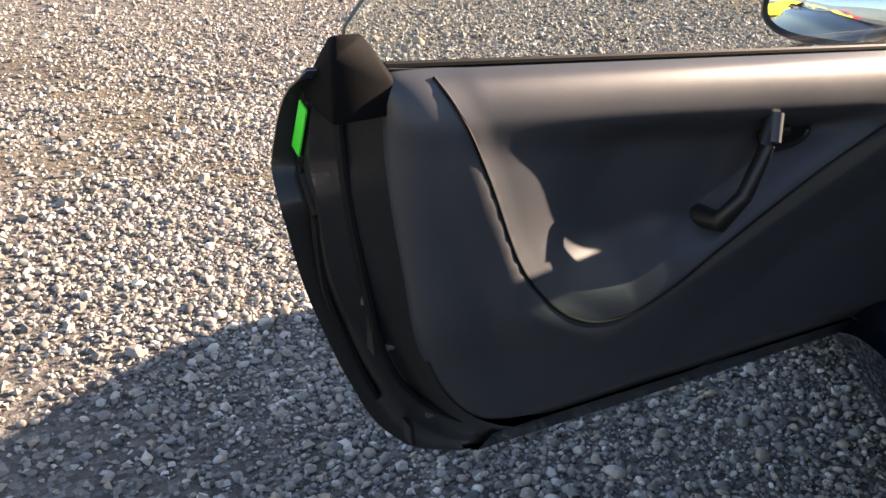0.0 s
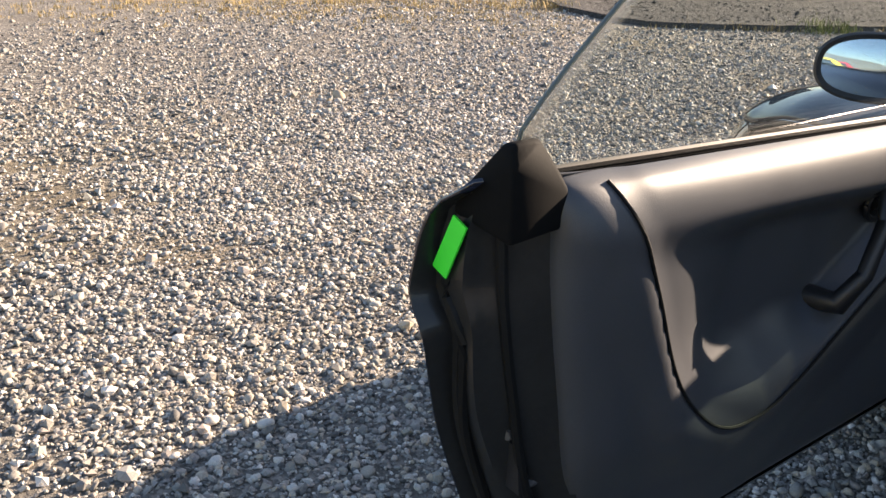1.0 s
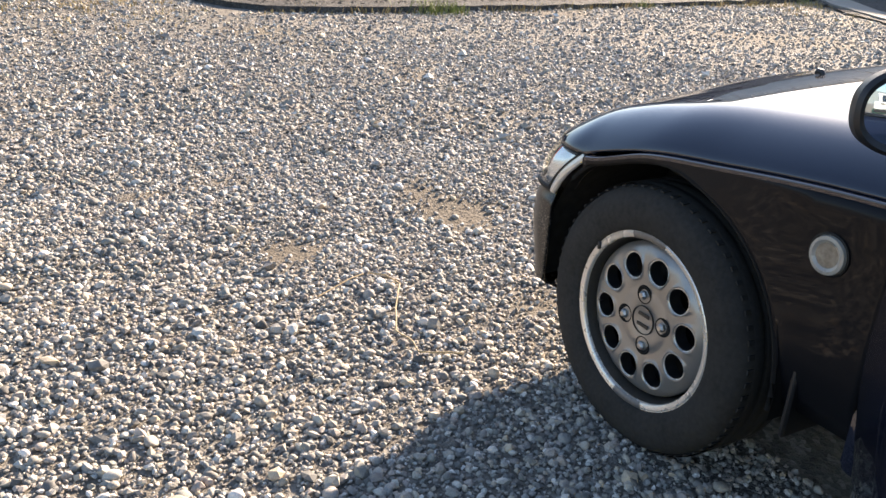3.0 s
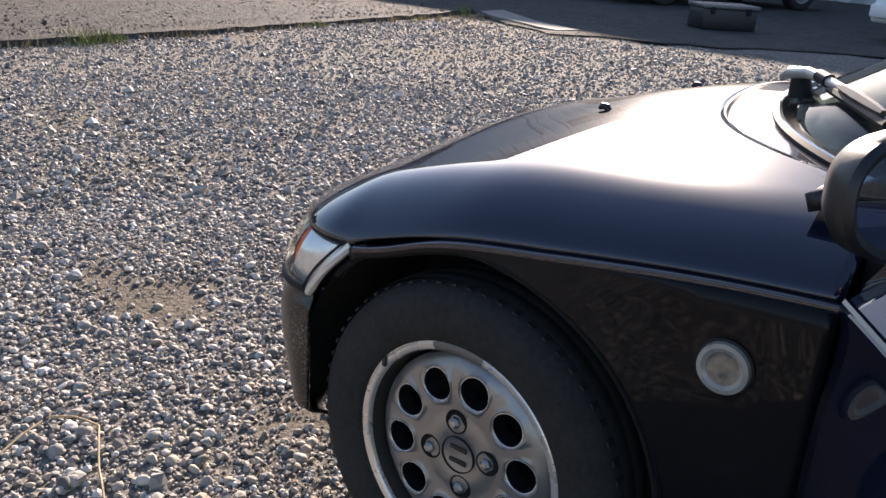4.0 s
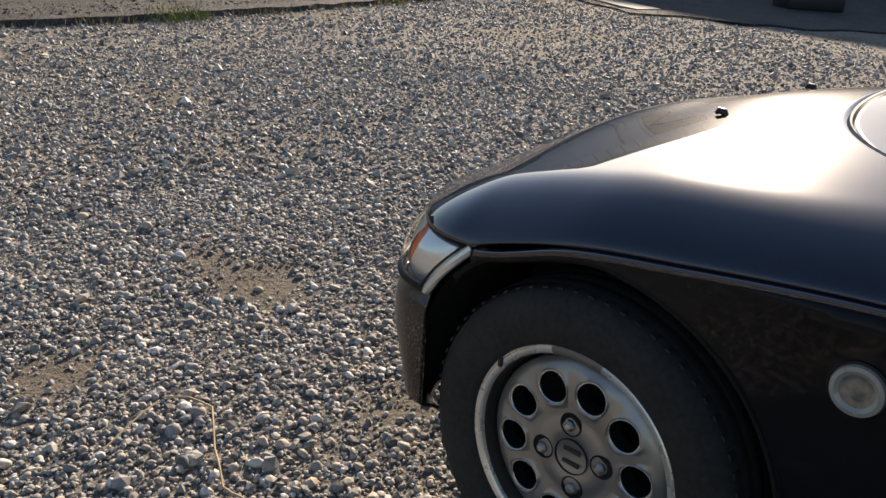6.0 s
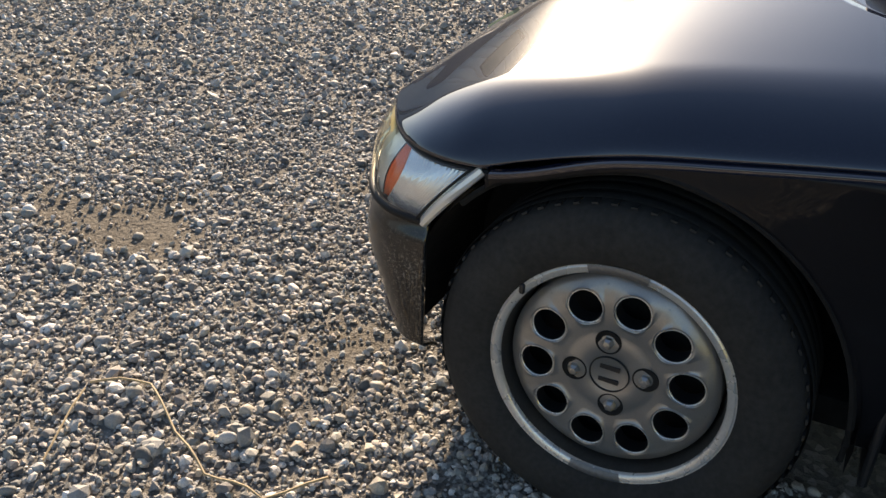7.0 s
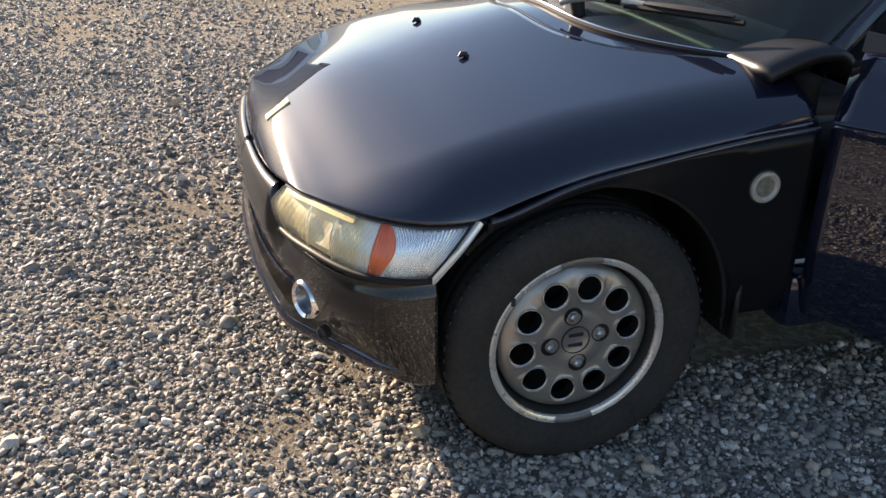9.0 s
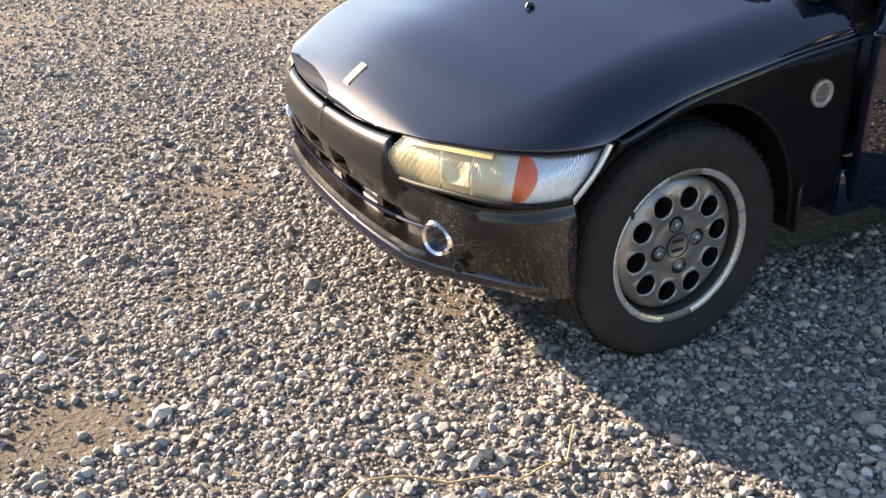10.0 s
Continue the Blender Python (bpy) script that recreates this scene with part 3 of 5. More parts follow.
cols = sorted({round(s, 5) for s in steps(-1, 1, 260)})
rows = []
for s in cols:
    x, y = round_nose(s)
    blend = smooth_step(abs(x), 0.335, 0.372)
    top = (hood_z(min(abs(x), 0.37), hood_front(min(abs(x), 0.37))) - 0.007) * (1 - blend) + (0.394 + 0.022 * smooth_step(-y, -0.48, -0.27)) * blend
    low = 0.172 + 0.012 * smooth_step(abs(x), 0.35, 0.60)
    levels = [low + d for d in (0, 0.006, 0.014, 0.024, 0.034)] + [0.222, 0.23, 0.24, 0.25, 0.2575, 0.2585, 0.275, 0.295, 0.315, 0.3325, 0.3335, 0.3395, 0.3405, 0.362, 0.3835, 0.3845, 0.390]
    levels += [0.39 + (top - 0.39) * t for t in (0.1, 0.2, 0.3, 0.4, 0.5, 0.6, 0.7, 0.78, 0.85, 0.91, 0.96, 1.0)]
    rows.append([bumper_point(s, z, bumper_out(x, z, top, low)) for z in levels])
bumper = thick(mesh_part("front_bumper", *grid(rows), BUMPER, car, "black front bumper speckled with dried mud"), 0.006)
bar = [bumper_point(s, 0.298 + 0.022 * (abs(s) / 0.44) ** 2, -0.004) for s in steps(-0.44, 0.44, 40)]
mesh_part("intake_bar", *tube(bar, 0.0048, 6), PAINT, bumper, "thin bright-edged bar across the intake")
roll = [bumper_point(s, 0.228 + 0.010 * smooth_step(abs(s), 0.5, 0.85), -0.008) for s in steps(-0.86, 0.86, 80)]
mesh_part("front_lip", *tube(roll, [0.0215 - 0.013 * smooth_step(abs(-0.86 + 1.72 * k / 80), 0.55, 0.86) for k in range(81)], 10), PAINT, bumper, "glossy lower lip")
for x in (-0.215, 0.005, 0.225):
    part("intake_divider", block((0.040, 0.05, 0.076), (x, outline_y(x) - 0.062, 0.296), 0.003, 1), VOID, bumper)
for a, b in SLOTS:
    part("slot_grille", block((b - a - 0.02, 0.008, 0.005), ((a + b) / 2, outline_y(a) - 0.036, 0.362), 0.002, 1), BLACK, bumper)
part("intake_backing", block((0.80, 0.01, 0.16), (0, 0.435, 0.32), 0.002, 1), VOID, bumper)
for side in (-1, 1):
    spot = Matrix.Translation((side * 0.486, 0.463, 0.304)) @ Matrix.Rotation(radians(-24 * side), 4, "Z")
    fog = mesh_part("fog_lamp", *moved(lathe([(0.025, -0.03), (0.0255, -0.004), (0.028, 0.010), (0.034, 0.014), (0.039, 0.008), (0.0405, -0.002), (0.0405, -0.03)], 36, "y"), spot), CHROME, bumper, "round fog lamp with a bright ring")
    mesh_part("lens", *moved(lathe([(0.0, 0.002), (0.012, 0.0), (0.020, -0.005), (0.027, -0.014)], 24, "y"), spot), FOGLENS, bumper, "bluish fog lamp lens")
    rod = Vector((side * 0.540, outline_y(0.540) - 0.006, 0.258))
    mesh_part("blanking_plug", *moved(lathe([(0.0, 0.001), (0.007, 0.001), (0.009, 0.005), (0.0125, 0.004), (0.0135, -0.01)], 16, "y"), Matrix.Translation(rod) @ Matrix.Rotation(radians(-35 * side), 4, "Z")), BLACK, bumper)


# headlights wrapping round the corners
LAMP_IN = 0.277
edge = [(x, hood_front(x)) for x in steps(0.366, 0.692, 160)]
run = [0.0]
for (x0, y0), (x1, y1) in zip(edge, edge[1:]):
    run.append(run[-1] + math.hypot(x1 - x0, y1 - y0))
LAMP_TOP = [(float(np.interp(d, run, [p[0] for p in edge])), float(np.interp(d, run, [p[1] for p in edge]))) for d in steps(0, run[-1], 60)]


def lamp_edges(side, t):
    """Lower and upper edge of a lamp, t 0..1 from its inner end to the wheel arch."""
    t = min(max(t, 0.0), 1.0)
    x, y = round_nose(-(LAMP_IN + (1 - LAMP_IN) * t ** 0.95))
    low = Vector((side * (x - 0.004), y - 0.004, 0.399 + 0.013 * smooth_step(t, 0.0, 0.35) + 0.005 * smooth_step(t, 0.55, 1)))
    at = t * (len(LAMP_TOP) - 1)
    k = min(int(at), len(LAMP_TOP) - 2)
    xu, yu = (LAMP_TOP[k][i] + (LAMP_TOP[k + 1][i] - LAMP_TOP[k][i]) * (at - k) for i in (0, 1))
    up = Vector((side * (xu - 0.002), yu, edge_z(yu) - 0.006))
    return low, up


def lamp_point(side, t, v, depth=0.0):
    low, up = lamp_edges(side, t)
    p = low.lerp(up, v)
    out = Vector((side * (0.15 + 0.85 * smooth_step(t, 0.1, 0.8)), 1.0 - 0.9 * smooth_step(t, 0.35, 0.95), 0.25)).normalized()
    return p + out * (0.016 * math.sin(math.pi * v) * (1 - 0.45 * t) - depth)


for side in (-1, 1):
    lamp = thing("headlight")
    lamp.parent = car
    tagged(lamp, label="wraparound headlight with yellowed lens and orange indicator")
    lens = [[lamp_point(side, t, v) for v in steps(0, 1, 10)] for t in steps(0.0, 0.56, 26)]
    mesh_part("main_lens", *grid(lens), LENS_YELLOW, lamp, "yellowed hazy lens").visible_shadow = False
    lens = [[lamp_point(side, t, v) for v in steps(0, 1, 10)] for t in steps(0.56, 0.965, 20)]
    mesh_part("corner_lens", *grid(lens), LENS, lamp, "clear ribbed lens").visible_shadow = False
    def bend(t, v):
        """The rounded outer edge of the indicator, carried on into the corner plate."""
        return t - 0.060 * (2 * v - 0.9) ** 2 * smooth_step(t, 0.60, 0.715) * smooth_step(t, 0.97, 0.73)

    for name, a, b, m, d, ribs in (("main_reflector", 0.0, 0.40, REF_YELLOW, 0.022, 0.00018), ("ribbed_plate", 0.40, 0.612, REF_CLEAR, 0.012, 0.0003), ("corner_reflector", 0.715, 0.975, REF_CORNER, 0.014, 0.0004)):
        face = [[lamp_point(side, bend(t, v), v, (d if name != "main_reflector" else 0.006 + 0.014 * smooth_step(t, 0.0, 0.14)) + ribs * math.sin(t * 2 * math.pi * 90)) for v in steps(0.03, 0.97, 12)] for t in steps(a, b, int((b - a) * 640))]
        mesh_part(name, *grid(face), m, lamp)
    bulb = [[lamp_point(side, bend(0.664 + 0.052 * k, v), v, 0.020 - 0.006 * k * k + 0.0004 * math.sin(k * 24)) for v in steps(0.03, 0.97, 14)] for k in steps(-1, 1, 40)]
    mesh_part("indicator", *grid(bulb), AMBER, lamp, "orange indicator")
    strip = [[lamp_point(side, t, v, 0.003) for v in steps(0.90 - 0.10 * (t / 0.5) ** 2 * (1 - t), 0.985, 4)] for t in steps(0.03, 0.50, 24)]
    mesh_part("yellowed_edge", *grid(strip), LENS_EDGE, lamp, "opaque yellowed strip along the lens top")
    for t, a, b in ((0.255, 0.08, 0.86), (0.415, 0.06, 0.92)):
        mesh_part("lens_rib", *tube([lamp_point(side, t, v, 0.007) for v in steps(a, b, 8)], 0.0022, 6), REF_CORNER, lamp)
    bowl = [[lamp_point(side, t, v, 0.0085 + 0.008 * math.sin((t - 0.27) / 0.13 * math.pi) * math.sin((v - 0.22) / 0.5 * math.pi)) for v in steps(0.22, 0.72, 8)] for t in steps(0.27, 0.40, 14)]
    mesh_part("reflector_bowl", *grid(bowl), REF_CLEAR, lamp, "bright inner reflector")
    mesh_part("rear_frame", *tube([lamp_point(side, 0.975, v, 0.004) for v in steps(-0.02, 1.02, 14)], 0.0075, 8), REF_CLEAR, lamp, "grey frame along the wheel arch")
    mesh_part("frame_seal", *tube([lamp_point(side, 0.945, v, -0.001) for v in steps(0, 1, 12)], 0.0022, 6), TRIM, lamp)
    mesh_part("lower_seal", *tube([lamp_point(side, t, 0, 0.002) + Vector((0, 0, 0.001)) for t in steps(0, 0.97, 40)], 0.0065, 10), TRIM, lamp)
    mesh_part("upper_seal", *tube([lamp_point(side, t, 1, 0.004) for t in steps(0, 1, 30)], 0.004, 6), TRIM, lamp)
    end = [[lamp_point(side, t, v, d) for v in steps(0, 1, 6)] for t, d in ((0.0, 0.0), (0.0, 0.02), (0.0, 0.05))]
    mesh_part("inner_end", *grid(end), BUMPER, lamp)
    shell = [[lamp_point(side, t, v, 0.05) for v in (0, 0.5, 1)] for t in steps(0, 0.98, 12)]
    mesh_part("housing", *grid(shell), BLACK, lamp)


# ten-hole alloy wheels
def wheel_parts(parent):
    """A wheel round its own hub, outer face towards -x."""
    R = 0.172
    tyre = [(R - 0.004, 0.0), (R + 0.002, -0.012), (R + 0.008, -0.0165), (0.205, -0.023), (0.232, -0.020), (0.249, -0.008), (0.2545, 0.006), (0.257, 0.03), (0.2585, 0.07), (0.257, 0.11), (0.252, 0.135), (0.23, 0.148), (0.19, 0.145), (R - 0.006, 0.135)]
    mesh_part("tyre", *lathe(tyre, 96), RUBBER, parent, "black worn road tyre")
    groove = [lathe([(0.2595, h), (0.2605, h + 0.003), (0.2605, h + 0.021), (0.2595, h + 0.024)], 96) for h in (0.006, 0.036, 0.066, 0.096)]
    mesh_part("tread", *joined(*groove), RUBBER, parent)
    blocks = []
    for k in range(64):
        a = 2 * math.pi * k / 64
        bar = plate([(-0.004, -0.012), (0.004, -0.012), (0.004, 0.012), (-0.004, 0.012)], 0.003, lambda u, v, w: (v + 0.008, (0.2535 + w) * math.sin(a + u / 0.25), (0.2535 + w) * math.cos(a + u / 0.25)))
        blocks.append(bar)
    mesh_part("tread_shoulder", *joined(*blocks), RUBBER, parent, smooth=False, kind="stuff")
    ring = [(0.1585, -0.0020), (0.1592, -0.0065), (0.1610, -0.0085), (0.1690, -0.0098), (0.1710, -0.0085), (0.1735, -0.0092), (0.1755, -0.0070), (0.1755, -0.003), (R - 0.002, 0.006)]
    # The well's dark colour carries the shade inside the lip.
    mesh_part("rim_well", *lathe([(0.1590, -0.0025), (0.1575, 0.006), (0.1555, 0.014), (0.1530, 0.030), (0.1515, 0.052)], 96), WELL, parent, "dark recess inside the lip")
    mesh_part("rim", *lathe(ring, 96), LIP, parent, "polished outer lip")

    def dish(r):
        """Depth of the face behind the lip."""
        return float(np.interp(r, [0, 0.03, 0.058, 0.066, 0.085, 0.112, 0.138, 0.144, 0.148], [0.004, 0.004, 0.0045, 0.005, 0.003, 0.002, 0.007, 0.011, 0.016]))

    HOLE_R, HOLE = 0.1055, 0.0245
    pieces = []
    for k in range(10):
        mid = radians(25.5 + 36 * k)
        n = 40
        outer, inner = [], []
        for j in range(n):
            a = 2 * math.pi * j / n
            du, dr = math.sin(a), math.cos(a)
            inner.append((HOLE * du, HOLE_R + HOLE * dr))
            reach = []
            for bound in (0.148, 0.066):
                half_b, disc = HOLE_R * dr, (HOLE_R * dr) ** 2 - HOLE_R**2 + bound**2
                if disc >= 0:
                    reach += [q for q in (-half_b - math.sqrt(disc), -half_b + math.sqrt(disc)) if q > 0]
            lean = abs(du) - dr * math.tan(radians(18))
            if lean > 1e-6:
                reach.append(HOLE_R * math.tan(radians(18)) / lean)
            best = min(reach)
            outer.append((best * du, HOLE_R + best * dr))
        rings = []
        for t, lift in ((0.0, 0.004), (0.06, -0.001), (0.16, -0.002), (0.3, 0.0), (0.6, 0.0), (1.0, 0.0)):
            row = []
            for (u0, r0), (u1, r1) in zip(inner, outer):
                u, r = u0 + (u1 - u0) * t, r0 + (r1 - r0) * t
                rad, ang = math.hypot(u, r), math.atan2(u, r) + mid
                row.append((dish(rad) + lift, rad * math.sin(ang), rad * math.cos(ang)))
            rings.append(row)
        pieces.append(grid(rings, close_v=True))
        bore = []
        for d in (0.004, 0.014, 0.03):
            bore.append([(dish(HOLE_R) + d + 0.25 * (dish(math.hypot(u, r)) - dish(HOLE_R)), math.hypot(u, r) * math.sin(math.atan2(u, r) + mid), math.hypot(u, r) * math.cos(math.atan2(u, r) + mid)) for u, r in inner])
        edge_ring = [(dish(math.hypot(u, r)) + 0.0005, math.hypot(u, r) * math.sin(math.atan2(u, r) + mid), math.hypot(u, r) * math.cos(math.atan2(u, r) + mid)) for u, r in inner]
        mesh_part("hole_rim", *tube(edge_ring + edge_ring[:2], 0.0011, 5, cap=False), LIP, parent)
        # Alloy bore coloured black to stand in for shade in the hole.
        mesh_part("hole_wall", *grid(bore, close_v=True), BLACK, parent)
    pieces.append(lathe([(0.136, dish(0.136) + 0.0012), (0.1478, dish(0.1478) + 0.0006), (0.1490, dish(0.148) + 0.003), (0.1485, 0.045)], 96))
    pieces.append(lathe([(0.0755, dish(0.0755) + 0.0012), (0.0665, dish(0.0665) + 0.0002), (0.062, 0.0062), (0.057, 0.0045), (0.030, 0.0035), (0.0285, 0.0045), (0.0, 0.0045)], 72))
    mesh_part("wheel_face", *joined(*pieces), ALLOY, parent, "silver alloy face with ten round holes", sharp=50)
    mesh_part("hub_ring", *lathe([(0.0285, 0.004), (0.0275, 0.0008), (0.0265, 0.004)], 40), BLACK, parent)
    for shift in (-0.0105, 0.0105):
        mark = plate([(-0.0035, -0.014), (0.0035, -0.014), (0.0028, 0.014), (-0.0028, 0.014)], 0.002, lambda u, v, w: (0.004 - w, v + 0.0, u + shift))
        mesh_part("hub_mark", *mark, BLACK, parent, smooth=False)
    for k in range(4):
        a = radians(9 + 90 * k)
        at = Matrix.Translation((0, 0.05 * math.sin(a), 0.05 * math.cos(a)))
        # Bolt cups coloured dark, shade put into their colour.
        mesh_part("bolt_recess", *moved(lathe([(0.0185, 0.0045), (0.0178, 0.0028), (0.0168, 0.0030), (0.0152, 0.0042), (0.0105, 0.0044)], 24), at), VOID, parent)
        mesh_part("wheel_bolt", *moved(joined(lathe([(0.0, -0.0055), (0.005, -0.005), (0.0085, -0.001), (0.0090, 0.006)], 6)), at), STEEL, parent, "steel wheel bolt", sharp=30)
    va = radians(97)
    mesh_part("valve", *tube([(0.030, -0.138 * math.sin(-va), 0.138 * math.cos(va)), (0.006, -0.130 * math.sin(-va), 0.130 * math.cos(va))], [0.0045, 0.0035], 8), BLACK, parent, "black valve stem")
    for start, span in ((8, 28), (188, 26)):
        strip = [[(h, r * math.sin(a), r * math.cos(a)) for r, h in ((0.1585, -0.0075), (0.162, -0.0100), (0.168, -0.0116), (0.1722, -0.0100))] for a in steps(radians(start - 20), radians(start - 20 + span), 10)]
        mesh_part("balance_weight", *grid(strip), WEIGHT, parent, "dull grey balance weight")
    clip = radians(52)
    part("weight_clip", block((0.006, 0.008, 0.016), (-0.011, 0.168 * math.sin(clip), 0.168 * math.cos(clip)), 0.002, 1), BLACK, parent)
    # Metal disc and barrel coloured near black, as shade behind the holes.
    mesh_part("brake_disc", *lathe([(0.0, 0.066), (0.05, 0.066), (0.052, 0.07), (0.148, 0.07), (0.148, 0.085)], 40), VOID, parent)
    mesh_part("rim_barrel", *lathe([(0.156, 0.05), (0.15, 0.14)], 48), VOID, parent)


HUB_Z = 0.246
wheel = thing("wheel", (-0.669, 0, HUB_Z), label="ten-hole silver alloy wheel with black tyre")
wheel_parts(wheel)
wheel.parent = car
for x, y, turn in ((-0.669, -2.28, 0), (0.669, 0, 180), (0.669, -2.28, 180)):
    copy_thing(wheel, pose(x, y, HUB_Z, 0, 0, turn))


# doors: a runs from the hinge to the rear edge, b inwards from the skin, z up
HINGE = Vector((-0.69, -0.45, 0))
rear_edge = curve((0.20, 0.795), (0.223, 0.851), (0.27, 0.905), (0.379, 0.969), (0.453, 0.999), (0.528, 1.026), (0.600, 1.045), (0.645, 1.055), (0.690, 1.053), (0.735, 1.045), (0.790, 1.034))
edge_in = curve((0.19, 0.045), (0.223, 0.047), (0.27, 0.055), (0.33, 0.059), (0.453, 0.061), (0.528, 0.068), (0.600, 0.077), (0.635, 0.080), (0.650, 0.075), (0.668, 0.062), (0.70, 0.062), (0.735, 0.066), (0.755, 0.075), (0.768, 0.088), (0.778, 0.104), (0.785, 0.122))
shut_plane = curve((0.20, 0.781), (0.223, 0.837), (0.27, 0.891), (0.379, 0.955), (0.453, 0.984), (0.528, 1.010), (0.632, 1.026), (0.673, 1.0305), (0.735, 1.0285), (0.790, 1.020))
inner_edge = curve((0.285, 0.74), (0.31, 0.80), (0.335, 0.838), (0.38, 0.880), (0.45, 0.911), (0.56, 0.936), (0.68, 0.957), (0.79, 0.965))
pocket_low = curve((0.04, 0.725), (0.168, 0.668), (0.344, 0.590), (0.487, 0.516), (0.56, 0.476), (0.625, 0.454), (0.70, 0.464), (0.756, 0.500), (0.806, 0.564), (0.855, 0.676), (0.893, 0.75), (0.914, 0.788))
pocket_rear = curve((0.44, 0.66), (0.464, 0.70), (0.50, 0.756), (0.564, 0.806), (0.676, 0.855), (0.75, 0.893), (0.80, 0.918))
skin_in = curve((0.19, 0.045), (0.24, 0.026), (0.34, 0.004), (0.50, -0.002), (0.612, 0.002), (0.634, -0.003), (0.66, 0.018), (0.70, 0.044), (0.735, 0.060), (0.755, 0.073), (0.768, 0.088), (0.778, 0.104), (0.785, 0.122))
glass_rear = curve((0.74, 1.002), (0.80, 1.002), (0.838, 1.000), (0.87, 0.978), (0.97, 0.895), (1.06, 0.82))


def belt(a):
    return 0.740 + 0.052 * a


def skin(z):
    """Inset of the outer skin by height."""
    return skin_in(z)


def trim_depth(a, z):
    """b of the inner trim: padded bolster, sunken pocket with a gently sloping rear wall, rounded rail."""
    b = 0.160 + 0.020 * smooth_step(z, pocket_low(a) - 0.16, pocket_low(a) - 0.012) * smooth_step(a, 0.97, 0.86)
    top = 0.722 + (a - 0.82) * 0.0765
    mask = 0.0
    if a < 0.905 and z > pocket_low(a) - 0.01:
        low = pocket_low(min(a, 0.625))
        mask = smooth_step(z, low - 0.006, low + 0.045 + 0.06 * smooth_step(a, 0.48, 0.60)) * smooth_step(z, top + 0.012, top - 0.045)
        mask *= 0.04 + 0.96 * smooth_step(pocket_rear(max(z, 0.44)) - a, -0.01, 0.15 + 0.12 * smooth_step(z, 0.56, 0.72)) if a > 0.62 else 1.0
    b += 0.016 * smooth_step(a - pocket_rear(min(max(z, 0.44), 0.80)), -0.030, 0.055) * smooth_step(z, 0.40, 0.50) * smooth_step(a, 0.60, 0.66)
    b -= 0.049 * mask * smooth_step(top - pocket_low(a), 0.0, 0.05)
    b += 0.004 * smooth_step(z, top - 0.03, top + 0.012) * smooth_step(a, 0.02, 0.15)
    roll = min(max((z - (belt(a) - 0.062)) / 0.062, 0), 1)
    b -= 0.035 * smooth_step(z, 0.335, 0.275) + 0.036 * (1 - math.sqrt(max(0, 1 - roll * roll)))
    edge = min(max((a - inner_edge(z)) / 0.060 + 1, 0), 1)
    return b - 0.022 * (1 - math.sqrt(1 - min(edge, 0.995) ** 2))


